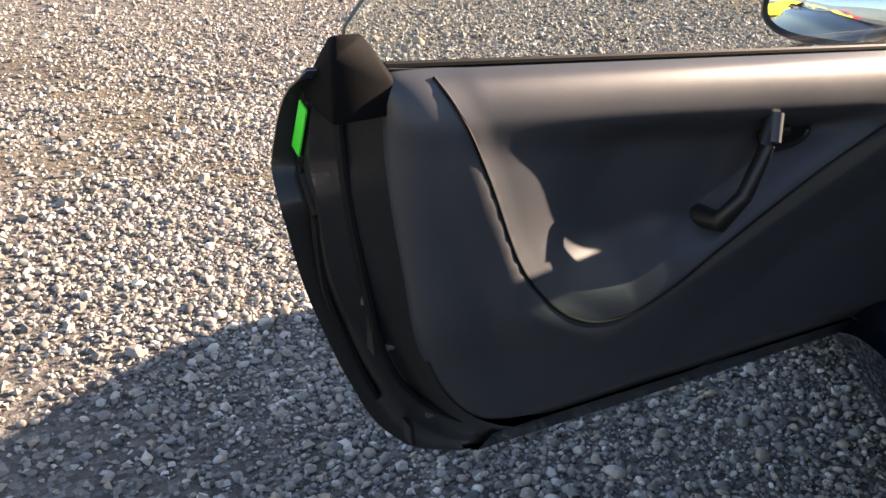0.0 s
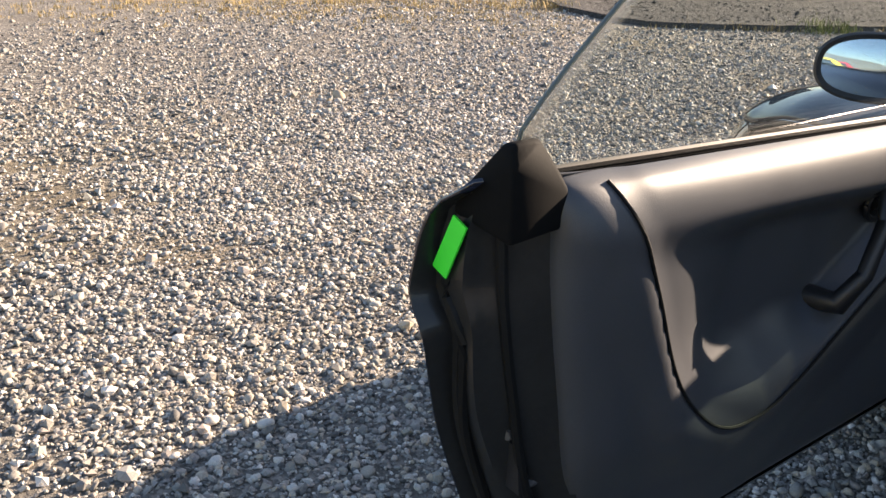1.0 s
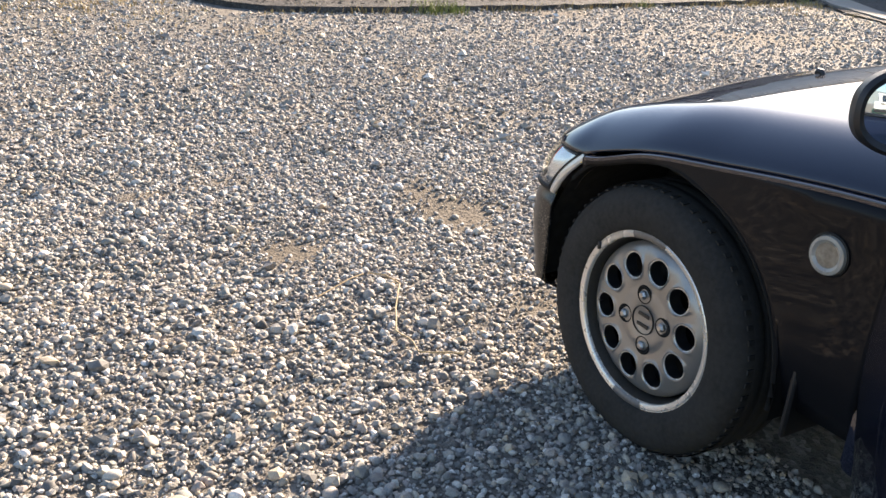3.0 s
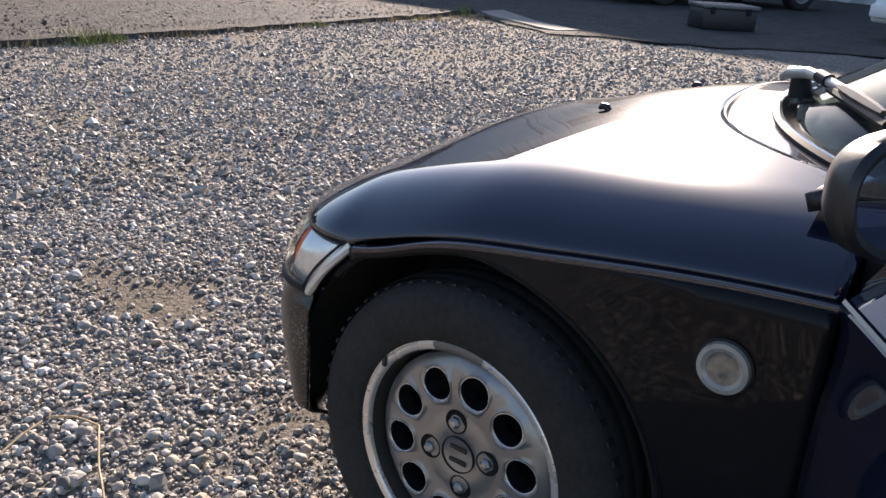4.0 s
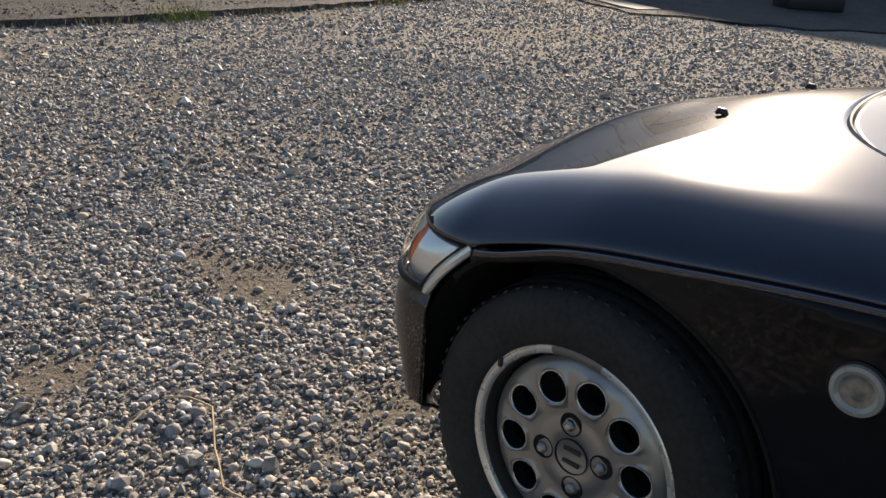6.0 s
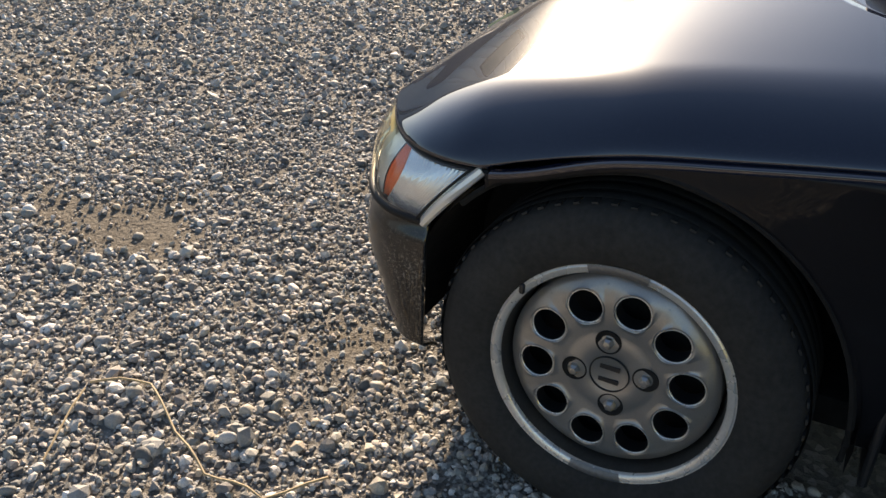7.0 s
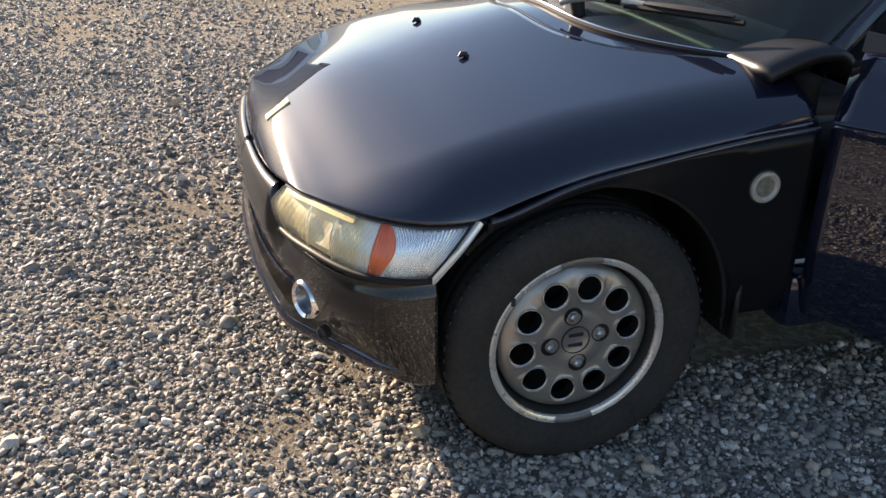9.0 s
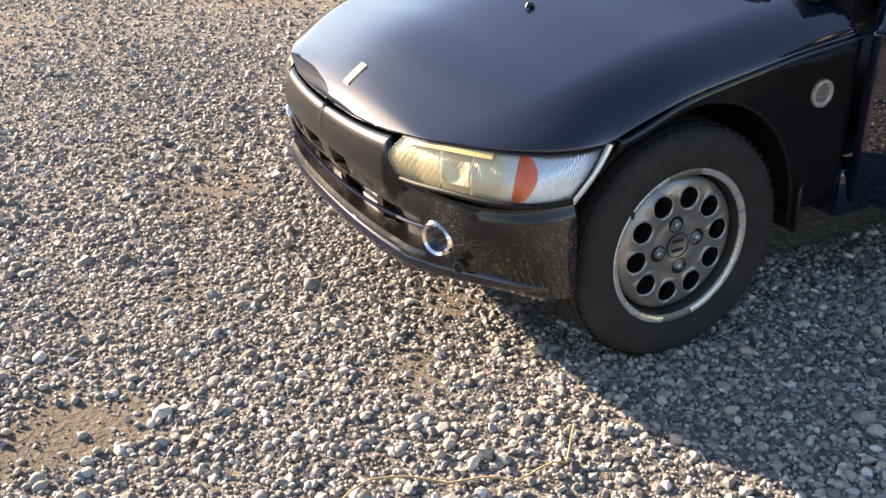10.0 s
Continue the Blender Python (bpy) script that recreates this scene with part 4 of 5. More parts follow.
def build_door(side, swing):
    """side -1: the left door; swing: degrees it stands open."""
    c, s = math.cos(radians(swing)), math.sin(radians(swing))

    def at(a, b, z):
        x, y = HINGE.x - a * s + b * c, HINGE.y - a * c - b * s
        return Vector((x if side < 0 else -x, y, z))

    door = thing("door")
    door.parent = car
    tagged(door, label="open black door with grey vinyl inner trim" if swing else "closed black door")
    rows = []
    for z in steps(0, 1, 44):
        zz = 0.20 + (belt(1) - 0.20) * z
        end = rear_edge(zz)
        row = []
        for t in steps(0, 1, 40):
            a = end * t
            zr = 0.20 + 0.045 * smooth_step(-a, -0.35, 0) + (belt(a) - 0.20 - 0.045 * smooth_step(-a, -0.35, 0)) * z
            zs = zr + (belt(1) - belt(a)) * smooth_step(zr, 0.60, belt(a))
            curl = max(0, (t - 0.84) / 0.16) ** 2
            row.append(at(a, skin(zs) + (edge_in(zs) - skin(zs)) * curl, zr))
        rows.append(row)
    thick(mesh_part("skin", *grid(rows), PAINT, door), 0.004)
    mesh_part("crease_strip", *tube([at(a, 0.001, 0.634) for a in steps(0.004, 0.885, 20)], 0.0045, 6), PAINT, door)
    # inner trim
    rows = []
    for t in steps(0, 1, 90):
        row = []
        for k in steps(0, 1, 130):
            z = 0.285 + (0.79 - 0.285) * t
            a = 0.03 + (inner_edge(z) - 0.03) * k
            zr = 0.285 + (belt(a) - 0.285) * t
            row.append(at(a, trim_depth(a, zr), zr))
        for da, db in ((0.0015, 0.006), (0.0015, 0.014), (0.0005, 0.025), (-0.002, 0.042)):
            row.append(at(a + da, trim_depth(a, zr) - db, zr))
        rows.append(row)
    mesh_part("inner_trim", *grid(rows), PANEL, door, "smooth grey vinyl trim panel", sharp=60)
    mesh_part("trim_seam", *tube([at(a, trim_depth(a, pocket_low(a) - 0.004) + 0.0020, pocket_low(a) - 0.004) for a in steps(0.10, 0.913, 120)], 0.0020, 6), TRIM, door)
    # shut face at the rear edge, stepped
    rows = []
    for t in steps(0, 1, 40):
        zo, zi = 0.20 + (0.778 - 0.20) * t, 0.285 + (0.79 - 0.285) * t
        ao, ae, ai = shut_plane(zo), rear_edge(zo), inner_edge(zi)
        row = []
        bo = edge_in(zo) + 0.003
        row += [at(ae - 0.003, bo, zo), at(ae + 0.001, bo + 0.001, zo), at(ae - 0.003, bo + 0.0025, zo), at(ao - 0.002, bo + 0.005, zo)]
        for w, push in ((0.16, -0.003), (0.50, -0.002), (0.56, -0.008), (0.62, -0.016), (0.70, -0.010), (0.86, -0.012), (1.0, -0.004)):
            row.append(at(ao + (ai - ao) * max(0, (w - 0.53) / 0.47) ** 1.1 + push, bo + (0.150 - bo) * w, zo + (zi - zo) * w))
        rows.append(row)
    mesh_part("shut_face", *grid(rows), SHUT, door, "black painted shut face", sharp=50)
    mesh_part("weather_seal", *tube([at(shut_plane(z) - 0.004, edge_in(min(z, 0.70)) + 0.022 + 0.01 * smooth_step(z, 0.5, 0.25), z) for z in steps(0.36, 0.765, 30)], 0.006, 7), TRIM, door, "black rubber seal")
    mesh_part("weather_seal", *tube([at(inner_edge(z) + 0.042 - 0.02 * smooth_step(z, 0.45, 0.3), 0.128, z) for z in steps(0.32, 0.775, 30)], 0.0055, 7), TRIM, door, "black rubber seal")
    bottom = [[at(a, b, z) for b, z in ((skin(0.2) + 0.003, 0.203 + 0.045 * smooth_step(-a, -0.35, 0)), (0.10, 0.235), (0.135, 0.287))] for a in steps(0, 0.795, 16)]
    mesh_part("lower_face", *grid(bottom), LOWPAINT, door)
    front = [[at(a, b, z) for a, b in ((0.0, skin(z) + 0.003), (0.012, max(0.06, skin(z) + 0.006)), (0.03, 0.140), (0.03, 0.165))] for z in steps(0.25, 0.735, 12)]
    mesh_part("front_face", *grid(front), PAINT, door)
    top = [[at(a, b, belt(a) + dz) for b, dz in ((0.118, -0.006), (0.121, 0.000), (0.125, 0.0), (0.129, -0.012), (0.134, -0.002), (0.144, 0.000))] for a in steps(0.0, 0.990, 24)]
    mesh_part("belt_moulding", *grid(top), BELT, door, "glossy black window moulding")
    mesh_part("belt_strip", *tube([at(a, 0.133, belt(a) + 0.002) for a in steps(0.02, 0.955, 24)], 0.0042, 7), TRIM, door)
    # peaked end cap that guides the glass
    cap = bmesh.new()
    for a, b, z in ((1.026, 0.086, 0.752), (1.026, 0.091, 0.771), (1.018, 0.139, 0.8265), (1.016, 0.152, 0.8285), (1.022, 0.158, 0.812), (1.022, 0.158, 0.742), (0.954, 0.122, 0.776),
                    (0.952, 0.146, 0.784), (0.950, 0.156, 0.772), (0.950, 0.156, 0.745), (0.986, 0.136, 0.8265), (0.986, 0.150, 0.8285), (0.975, 0.100, 0.752)):
        cap.verts.new(at(a, b, z))
    hull = bmesh.ops.convex_hull(cap, input=cap.verts[:])
    bmesh.ops.delete(cap, geom=list({g for g in hull["geom_interior"] + hull["geom_unused"] if isinstance(g, bmesh.types.BMVert)}), context="VERTS")
    bmesh.ops.dissolve_limit(cap, angle_limit=radians(6), verts=cap.verts[:], edges=cap.edges[:])
    bmesh.ops.bevel(cap, geom=cap.edges[:], offset=0.0035, segments=2, affect="EDGES", profile=0.5)
    part("corner_cap", cap, RUBBERCAP, door, "black peaked corner cap", sharp=50)
    # raised window glass, its rear edge leaning forward
    pts = []
    for t in steps(0, 1, 12):
        z = 0.76 + 0.30 * t
        rear = glass_rear(z)
        front_a = 0.10 + 1.45 * max(0, z - 0.765)
        pts.append([at(front_a + (rear - front_a) * k, 0.138 + 0.25 * (z - 0.82), z) for k in steps(0, 1, 16)])
    pane_ob = thick(mesh_part("window_pane", *grid(pts), PANE, door, "clear raised side window"), 0.004)
    pane_ob.visible_shadow = False
    mesh_part("pane_edge", *tube([row[-1] for row in pts[2:]], 0.0022, 6), GLASSEDGE, door, "ground grey glass edge")
    # grab handle and release
    grip = [at(0.428, 0.125, 0.690), at(0.426, 0.175, 0.688), at(0.438, 0.188, 0.655), at(0.462, 0.188, 0.590), at(0.480, 0.172, 0.550), at(0.484, 0.125, 0.545)]
    mesh_part("grab_handle", *tube(grip, [0.011, 0.011, 0.010, 0.011, 0.015, 0.018], 12), BLACK, door, "black grab handle")
    mesh_part("handle_end", *tube([at(0.422, 0.180, 0.694), at(0.432, 0.193, 0.660)], [0.010, 0.009], 10), PANEL, door, "worn shiny handle end")
    bezel_b = trim_depth(0.350, 0.653) + 0.004
    bezel = [at(0.350 + 0.046 * math.cos(a) * (1.0 - 0.15 * math.sin(a)), bezel_b, 0.653 + 0.026 * math.sin(a)) for a in steps(0, 2 * math.pi, 28)]
    mesh_part("release_bezel", *tube(bezel, 0.0045, 7, cap=False), BLACK, door, "black oval bezel")
    mesh_part("release_cup", *([at(0.350, bezel_b - 0.003, 0.653)] + bezel[:-1], [(0, i + 1, (i + 1) % 28 + 1) for i in range(28)]), VOID, door)
    mesh_part("release_lever", *tube([at(0.384, bezel_b, 0.655), at(0.355, bezel_b + 0.006, 0.655)], [0.010, 0.008], 10), BLACK, door)
    # latch, bumper stops and screws on the shut face
    for a, b, z, r in ((0.974, 0.118, 0.520, 0.006), (0.945, 0.122, 0.452, 0.005), (1.008, 0.078, 0.600, 0.004), (0.885, 0.118, 0.335, 0.005)):
        mesh_part("screw", *tube([at(a - 0.012, b, z), at(a + 0.002, b, z)], r, 8), WEIGHT, door)
    for a, b, z, w, h in ((0.962, 0.115, 0.480, 0.030, 0.06), (0.905, 0.112, 0.312, 0.022, 0.030)):
        mesh_part("latch_plate", *plate([(-w / 2, -h / 2), (w / 2, -h / 2), (w / 2, h / 2), (-w / 2, h / 2)], 0.006, lambda u, v, q: at(a + q + 0.10 * v, b + u, z + v)), BLACK, door, smooth=False)
    if swing:
        quad = [(0.0965, 0.7545), (0.115, 0.748), (0.088, 0.691), (0.068, 0.6975)]
        mesh_part("sticker", *plate(quad, 0.002, lambda u, v, w: at(1.0315 + w, u, v)), GREEN, door, "bright green rectangular sticker", smooth=False)
    # mirror
    m0 = at(0.128, 0.000, 0.777)
    n = (Matrix.Rotation(radians(-swing if side < 0 else swing), 3, "Z") @ Vector((0.46 * -side, -0.88, 0))).normalized()
    wide = Vector((-n.y, n.x, 0)).normalized()
    if side < 0:
        wide = -wide if wide.x < 0 else wide
    n = (n + Vector((0, 0, 0.085))).normalized()
    tall = n.cross(wide).normalized()
    if tall.z < 0:
        tall = -tall

    def oval(rx, rz, depth, shift=0.0):
        return [m0 + wide * (rx * math.copysign(abs(math.cos(a)) ** 0.72, math.cos(a)) + shift) + tall * (rz * math.copysign(abs(math.sin(a)) ** 0.80, math.sin(a))) + n * depth for a in steps(0, 2 * math.pi, 72)[:-1]]

    shell = [oval(0.093, 0.042, 0.004), oval(0.101, 0.050, 0.009), oval(0.105, 0.054, 0.003), oval(0.102, 0.053, -0.015), oval(0.086, 0.046, -0.036), oval(0.060, 0.032, -0.050), oval(0.02, 0.012, -0.056)]
    mesh_part("mirror_housing", *grid(shell, close_v=True), BLACK if side < 0 else PAINT, door, "black oval mirror housing")
    face = [oval(0.094 * k, 0.043 * k, 0.0085 - 0.0037 * k * k) for k in (1.0, 0.8, 0.6, 0.4, 0.2, 0.02)]
    mesh_part("mirror_glass", *grid(face, close_v=True), MIRROR, door, "slightly domed mirror glass")
    foot = [m0 + wide * 0.02 - n * 0.022 - tall * 0.02, m0 + wide * 0.05 - n * 0.022 - tall * 0.045, at(0.10, 0.100, belt(0.1))]
    mesh_part("mirror_foot", *tube(foot, [0.014, 0.017, 0.026], 10), BLACK, door)
    tri = [at(0.0, 0.118, belt(0)), at(0.26, 0.118, belt(0.26)), at(0.0, 0.128, belt(0) + 0.035)]
    mesh_part("mirror_sail", *(tri + [p + Vector((0.004, 0.004, 0)) for p in tri], [(0, 1, 2), (3, 4, 5), (0, 1, 4, 3), (1, 2, 5, 4), (2, 0, 3, 5)]), BLACK, door, smooth=False)
    return door


build_door(-1, 55.9)
build_door(1, 0.0)

# rear body, sills, floor and folded shapes behind the doors
deck = curve((-2.78, 0.68), (-2.70, 0.755), (-2.5, 0.80), (-2.1, 0.835), (-1.7, 0.845), (-1.45, 0.80))
rear_half = curve((-2.78, 0.62), (-2.6, 0.68), (-2.3, 0.698), (-1.9, 0.697), (-1.45, 0.693))
for side in (-1, 1):
    rows = []
    for y in steps(-1.49, -2.78, 60):
        low = min(arch_z(y, -2.28), 0.575) if abs(y + 2.28) < ARCH else 0.235
        row = []
        for t in steps(0, 1, 26):
            if t < 0.5:
                u = t / 0.5
                x, z = rear_half(y) * (0.62 + 0.38 * math.sin(u * math.pi / 2)), deck(y) - (deck(y) - 0.63) * (1 - math.cos(u * math.pi / 2))
            else:
                z = 0.63 + (low - 0.63) * (t - 0.5) / 0.5
                x = rear_half(y) - 0.03 * smooth_step(z, 0.34, 0.22)
            row.append((side * x, y, z))
        rows.append(row)
    quarter = thick(mesh_part("rear_wing", *grid(rows), PAINT, car, "black rear wing"), 0.006)
    vent = [(side * (rear_half(-1.6) + 0.002), -1.58 - 0.16 * a, 0.56 - 0.10 * b) for a, b in ((0, 0), (1, 0.2), (0.9, 1), (0.1, 1))]
    mesh_part("air_intake", *(vent + [(x - side * 0.02, y, z) for x, y, z in vent], [(0, 1, 2, 3), (4, 5, 6, 7), (0, 1, 5, 4), (1, 2, 6, 5), (2, 3, 7, 6), (3, 0, 4, 7)]), BLACK, quarter, smooth=False)
    liner = [[(side * x, -2.28 + (ARCH + 0.01) * math.sin(a), AXLE_Z + (ARCH + 0.005) * math.cos(a)) for x in (0.675, 0.40)] for a in steps(radians(-115), radians(115), 22)]
    mesh_part("wheel_housing", *grid(liner), VOID, car, "dark wheel housing")
    part("sill", block((0.09, 1.24, 0.12), (side * 0.635, -1.06, 0.265), 0.02), PAINT, car, "black door sill")
    part("tail_lamp", block((0.26, 0.03, 0.09), (side * 0.46, -2.765, 0.60), 0.012), RED, car, "red tail lamp")
rows = [[(x, y, deck(y) + 0.012 * math.cos(x / 0.44 * math.pi / 2)) for x in steps(-0.44, 0.44, 16)] for y in steps(-1.86, -2.78, 24)]
thick(mesh_part("boot_lid", *grid(rows), PAINT, car, "black boot lid"), 0.006)
part("tail_panel", block((1.22, 0.03, 0.46), (0, -2.755, 0.455), 0.012), PAINT, car)
part("rear_bumper", block((1.32, 0.09, 0.20), (0, -2.77, 0.36), 0.03), PAINT, car, "black rear bumper")
part("underbody", block((1.14, 2.70, 0.05), (0, -1.36, 0.225), 0.01), VOID, car)
part("front_crossmember", block((0.78, 0.78, 0.05), (0, 0.06, 0.20), 0.01), VOID, car)
part("bulkhead", block((1.24, 0.03, 0.48), (0, -0.46, 0.46), 0.01), VOID, car)
part("rear_bulkhead", block((1.20, 0.03, 0.52), (0, -1.62, 0.50), 0.01), VOID, car)
rows = [[(0.50 * u, y, z - 0.05 * u * u) for u in steps(-1, 1, 14)] for y, z in ((-0.97, 1.125), (-1.1, 1.155), (-1.3, 1.165), (-1.45, 1.14), (-1.6, 1.05), (-1.75, 0.94), (-1.88, 0.845))]
thick(mesh_part("soft_top", *grid(rows), FABRIC, car, "black fabric soft top, raised"), 0.006)
for side in (-1, 1):
    web = [(side * 0.50, -1.45, 1.09), (side * 0.50, -1.62, 0.985), (side * 0.50, -1.88, 0.80), (side * 0.63, -1.86, 0.80), (side * 0.63, -1.50, 0.79)]
    mesh_part("soft_top_side", *(web + [(x - side * 0.006, y, z) for x, y, z in web], [(0, 1, 2, 3, 4), (5, 6, 7, 8, 9)]), FABRIC, car, smooth=False)

# cabin
rows = [[(x, -0.40 - 0.22 * t + 0.05 * abs(x), 0.705 + 0.035 * math.sin(t * 2.6) - 0.20 * max(0, t - 0.75)) for t in steps(0, 1, 14)] for x in steps(-0.60, 0.60, 20)]
thick(mesh_part("dashboard", *grid(rows), BLACK, car, "black moulded dashboard"), 0.02)
part("tunnel", block((0.18, 1.1, 0.22), (0, -1.05, 0.34), 0.03), BLACK, car)
mesh_part("steering_wheel", *moved(joined(tube([(0.17 * math.cos(a), 0, 0.17 * math.sin(a)) for a in steps(0, 2 * math.pi, 32)], 0.014, 8, cap=False), tube([(-0.16, 0, 0), (0.16, 0, 0)], 0.014, 6), tube([(0, 0, 0), (0, 0.20, 0.0)], 0.03, 8)), pose(0.33, -0.78, 0.70, -24)), BLACK, car, "black steering wheel")
for side in (-1, 1):
    seat = thing("seat")
    seat.parent = car
    part("cushion", block((0.46, 0.50, 0.16), (side * 0.33, -1.10, 0.36), 0.05, 3), SEAT, seat)
    back = block((0.44, 0.14, 0.56), (0, 0, 0.28), 0.05, 3)
    bmesh.ops.transform(back, matrix=pose(side * 0.33, -1.36, 0.38, 18), verts=back.verts)
    part("backrest", back, SEAT, seat)
    rest = block((0.26, 0.10, 0.16), (0, 0, 0), 0.04, 3)
    bmesh.ops.transform(rest, matrix=pose(side * 0.33, -1.52, 0.93, 14), verts=rest.verts)
    part("headrest", rest, SEAT, seat)

# ---- ground ----
rng = np.random.default_rng(7)


def waves(x, y, scale, seed):
    """Smooth noise about 0, from a few sines."""
    r = np.random.default_rng(seed)
    out = 0
    for k in range(7):
        a, f, p = r.uniform(0, 2 * math.pi), scale * r.uniform(0.5, 1.6), r.uniform(0, 6.28)
        out = out + np.sin((x * np.cos(a) + y * np.sin(a)) * f + p)
    return out / 7


def ground_z(x, y):
    """Height of the gravel, with shallow ruts and lumps."""
    near = np.exp(-((x / 14.0) ** 2 + ((y - 2) / 14.0) ** 2))
    rut = -0.018 * np.exp(-(((y - 0.18 * x - 2.05) / 0.16) ** 2)) - 0.014 * np.exp(-(((y - 0.05 * x - 1.15) / 0.13) ** 2))
    return (0.009 * waves(x, y, 1.7, 3) + 0.006 * waves(x, y, 6.0, 4) + rut) * near - 0.004


def spread(lo, hi, fine, far):
    """Coordinates that are close together from lo to hi and stretch out to far on both sides."""
    mid = list(np.arange(lo, hi + 1e-6, fine))
    step, a, b = fine, [], []
    x = lo
    while x > -far:
        step *= 1.22
        x -= step
        a.append(x)
    step, x = fine, hi
    while x < far:
        step *= 1.22
        x += step
        b.append(x)
    return np.array(a[::-1] + mid + b)


PATCHES = ((-0.44, 0.52, 0.25, 0.085, -41), (-0.16, 0.30, 0.12, 0.08, -20), (-0.24, 1.20, 0.24, 0.16, 10), (-0.30, 1.40, 0.20, 0.12, 60), (0.18, 0.88, 0.16, 0.08, 0), (0.62, 3.25, 0.60, 0.13, 57), (-1.05, 1.73, 0.40, 0.07, 8), (-1.0, 1.08, 0.22, 0.10, 20), (-1.86, 2.85, 0.6, 0.10, 8), (-2.9, 1.5, 0.5, 0.12, 10))


def sand(x, y):
    """1 where bare sandy soil shows, 0 where the stones lie thick."""
    w = waves(x, y, 2.6, 11) + 0.6 * waves(x, y, 7.0, 12)
    track = np.exp(-(((y - 0.18 * x - 2.05) / 0.20) ** 2)) + 0.8 * np.exp(-(((y - 0.05 * x - 1.15) / 0.16) ** 2))
    out = np.clip((w - 0.36) * 2.6 + 0.45 * track * (waves(x, y, 3.0, 13) + 0.3), -0.1, 1)
    for cx, cy, rx, ry, turn in PATCHES:
        c, s = math.cos(radians(turn)), math.sin(radians(turn))
        u, v = ((x - cx) * c + (y - cy) * s) / rx, ((y - cy) * c - (x - cx) * s) / ry
        out = out + 0.90 * np.exp(-(u * u + v * v)) + 1.3 * np.exp(-(u * u + v * v)) * waves(x, y, 16.0, 14)
    return np.clip(out, 0, 1)


gx, gy = spread(-3.4, 7.0, 0.07, 900), spread(-2.2, 6.0, 0.07, 900)
GX, GY = np.meshgrid(gx, gy, indexing="ij")
GZ = ground_z(GX, GY)
nx, ny = GX.shape
idx = np.arange(nx * ny).reshape(nx, ny)
quads = np.stack([idx[:-1, :-1], idx[1:, :-1], idx[1:, 1:], idx[:-1, 1:]], -1).reshape(-1, 4)
me = bpy.data.meshes.new("ground")
me.from_pydata(np.stack([GX, GY, GZ], -1).reshape(-1, 3).tolist(), [], quads.tolist())
me.attributes.new("sand", "FLOAT", "POINT").data.foreach_set("value", sand(GX, GY).ravel().astype(np.float32))
finish("ground", me, SOIL, None, "grey and tan gravel lot with sandy patches", category="ground", kind="structure")


def stone_shapes(count, subdivisions, seed):
    """Unit stones: knocked-about balls."""
    r = np.random.default_rng(seed)
    out = []
    for _ in range(count):
        bm = bmesh.new()
        bmesh.ops.create_icosphere(bm, subdivisions=subdivisions, radius=1)
        v = np.array([p.co[:] for p in bm.verts])
        f = np.array([[p.index for p in face.verts] for face in bm.faces])
        bm.free()
        for _ in range(5):
            n = r.normal(size=3)
            n /= np.linalg.norm(n)
            d, cut = v @ n, r.uniform(0.5, 0.85)
            v = v - np.outer(np.maximum(d - cut, 0), n) * 0.85
        v = v * (1 + (0.10 if subdivisions == 1 else 0.045) * r.normal(size=(len(v), 1)))
        v *= np.array([1, r.uniform(0.65, 0.95), r.uniform(0.45, 0.75)])
        out.append((v, f))
    return out


def pebbles(count, seed):
    """Unit grit: knocked-about eight-sided lumps."""
    r = np.random.default_rng(seed)
    v0 = np.array([(1, 0, 0), (-1, 0, 0), (0, 1, 0), (0, -1, 0), (0, 0, 1), (0, 0, -1)], float)
    f0 = np.array([(0, 2, 4), (2, 1, 4), (1, 3, 4), (3, 0, 4), (2, 0, 5), (1, 2, 5), (3, 1, 5), (0, 3, 5)])
    out = []
    for _ in range(count):
        v = v0 * r.uniform(0.75, 1.3, (6, 1)) + r.normal(0, 0.16, (6, 3))
        out.append((v * np.array([1, r.uniform(0.7, 1.0), r.uniform(0.5, 0.8)]), f0))
    return out


def stones(shapes, x, y, size, sink=0.25, level=None):
    """Corners and faces of many stones lying on the ground."""
    n = len(x)
    kind = rng.integers(0, len(shapes), n)
    yaw, tilt, tip = rng.uniform(0, 2 * math.pi, n), rng.normal(0, 0.35, n), rng.normal(0, 0.35, n)
    z = (ground_z(x, y) if level is None else level) + size * (0.55 - sink)
    all_v, all_f, base = [], [], 0
    for k, (v, f) in enumerate(shapes):
        some = np.nonzero(kind == k)[0]
        p = v[None] * size[some, None, None]
        ca, sa = np.cos(tilt[some])[:, None], np.sin(tilt[some])[:, None]
        p = np.stack([p[..., 0], p[..., 1] * ca - p[..., 2] * sa, p[..., 1] * sa + p[..., 2] * ca], -1)
        ca, sa = np.cos(tip[some])[:, None], np.sin(tip[some])[:, None]
        p = np.stack([p[..., 0] * ca + p[..., 2] * sa, p[..., 1], p[..., 2] * ca - p[..., 0] * sa], -1)
        ca, sa = np.cos(yaw[some])[:, None], np.sin(yaw[some])[:, None]
        p = np.stack([p[..., 0] * ca - p[..., 1] * sa, p[..., 0] * sa + p[..., 1] * ca, p[..., 2]], -1)
        p += np.stack([x[some], y[some], z[some]], -1)[:, None]
        all_v.append(p.reshape(-1, 3))
        all_f.append((f[None] + (base + np.arange(len(some)) * len(v))[:, None, None]).reshape(-1, 3))
        base += len(some) * len(v)
    return np.concatenate(all_v), np.concatenate(all_f)


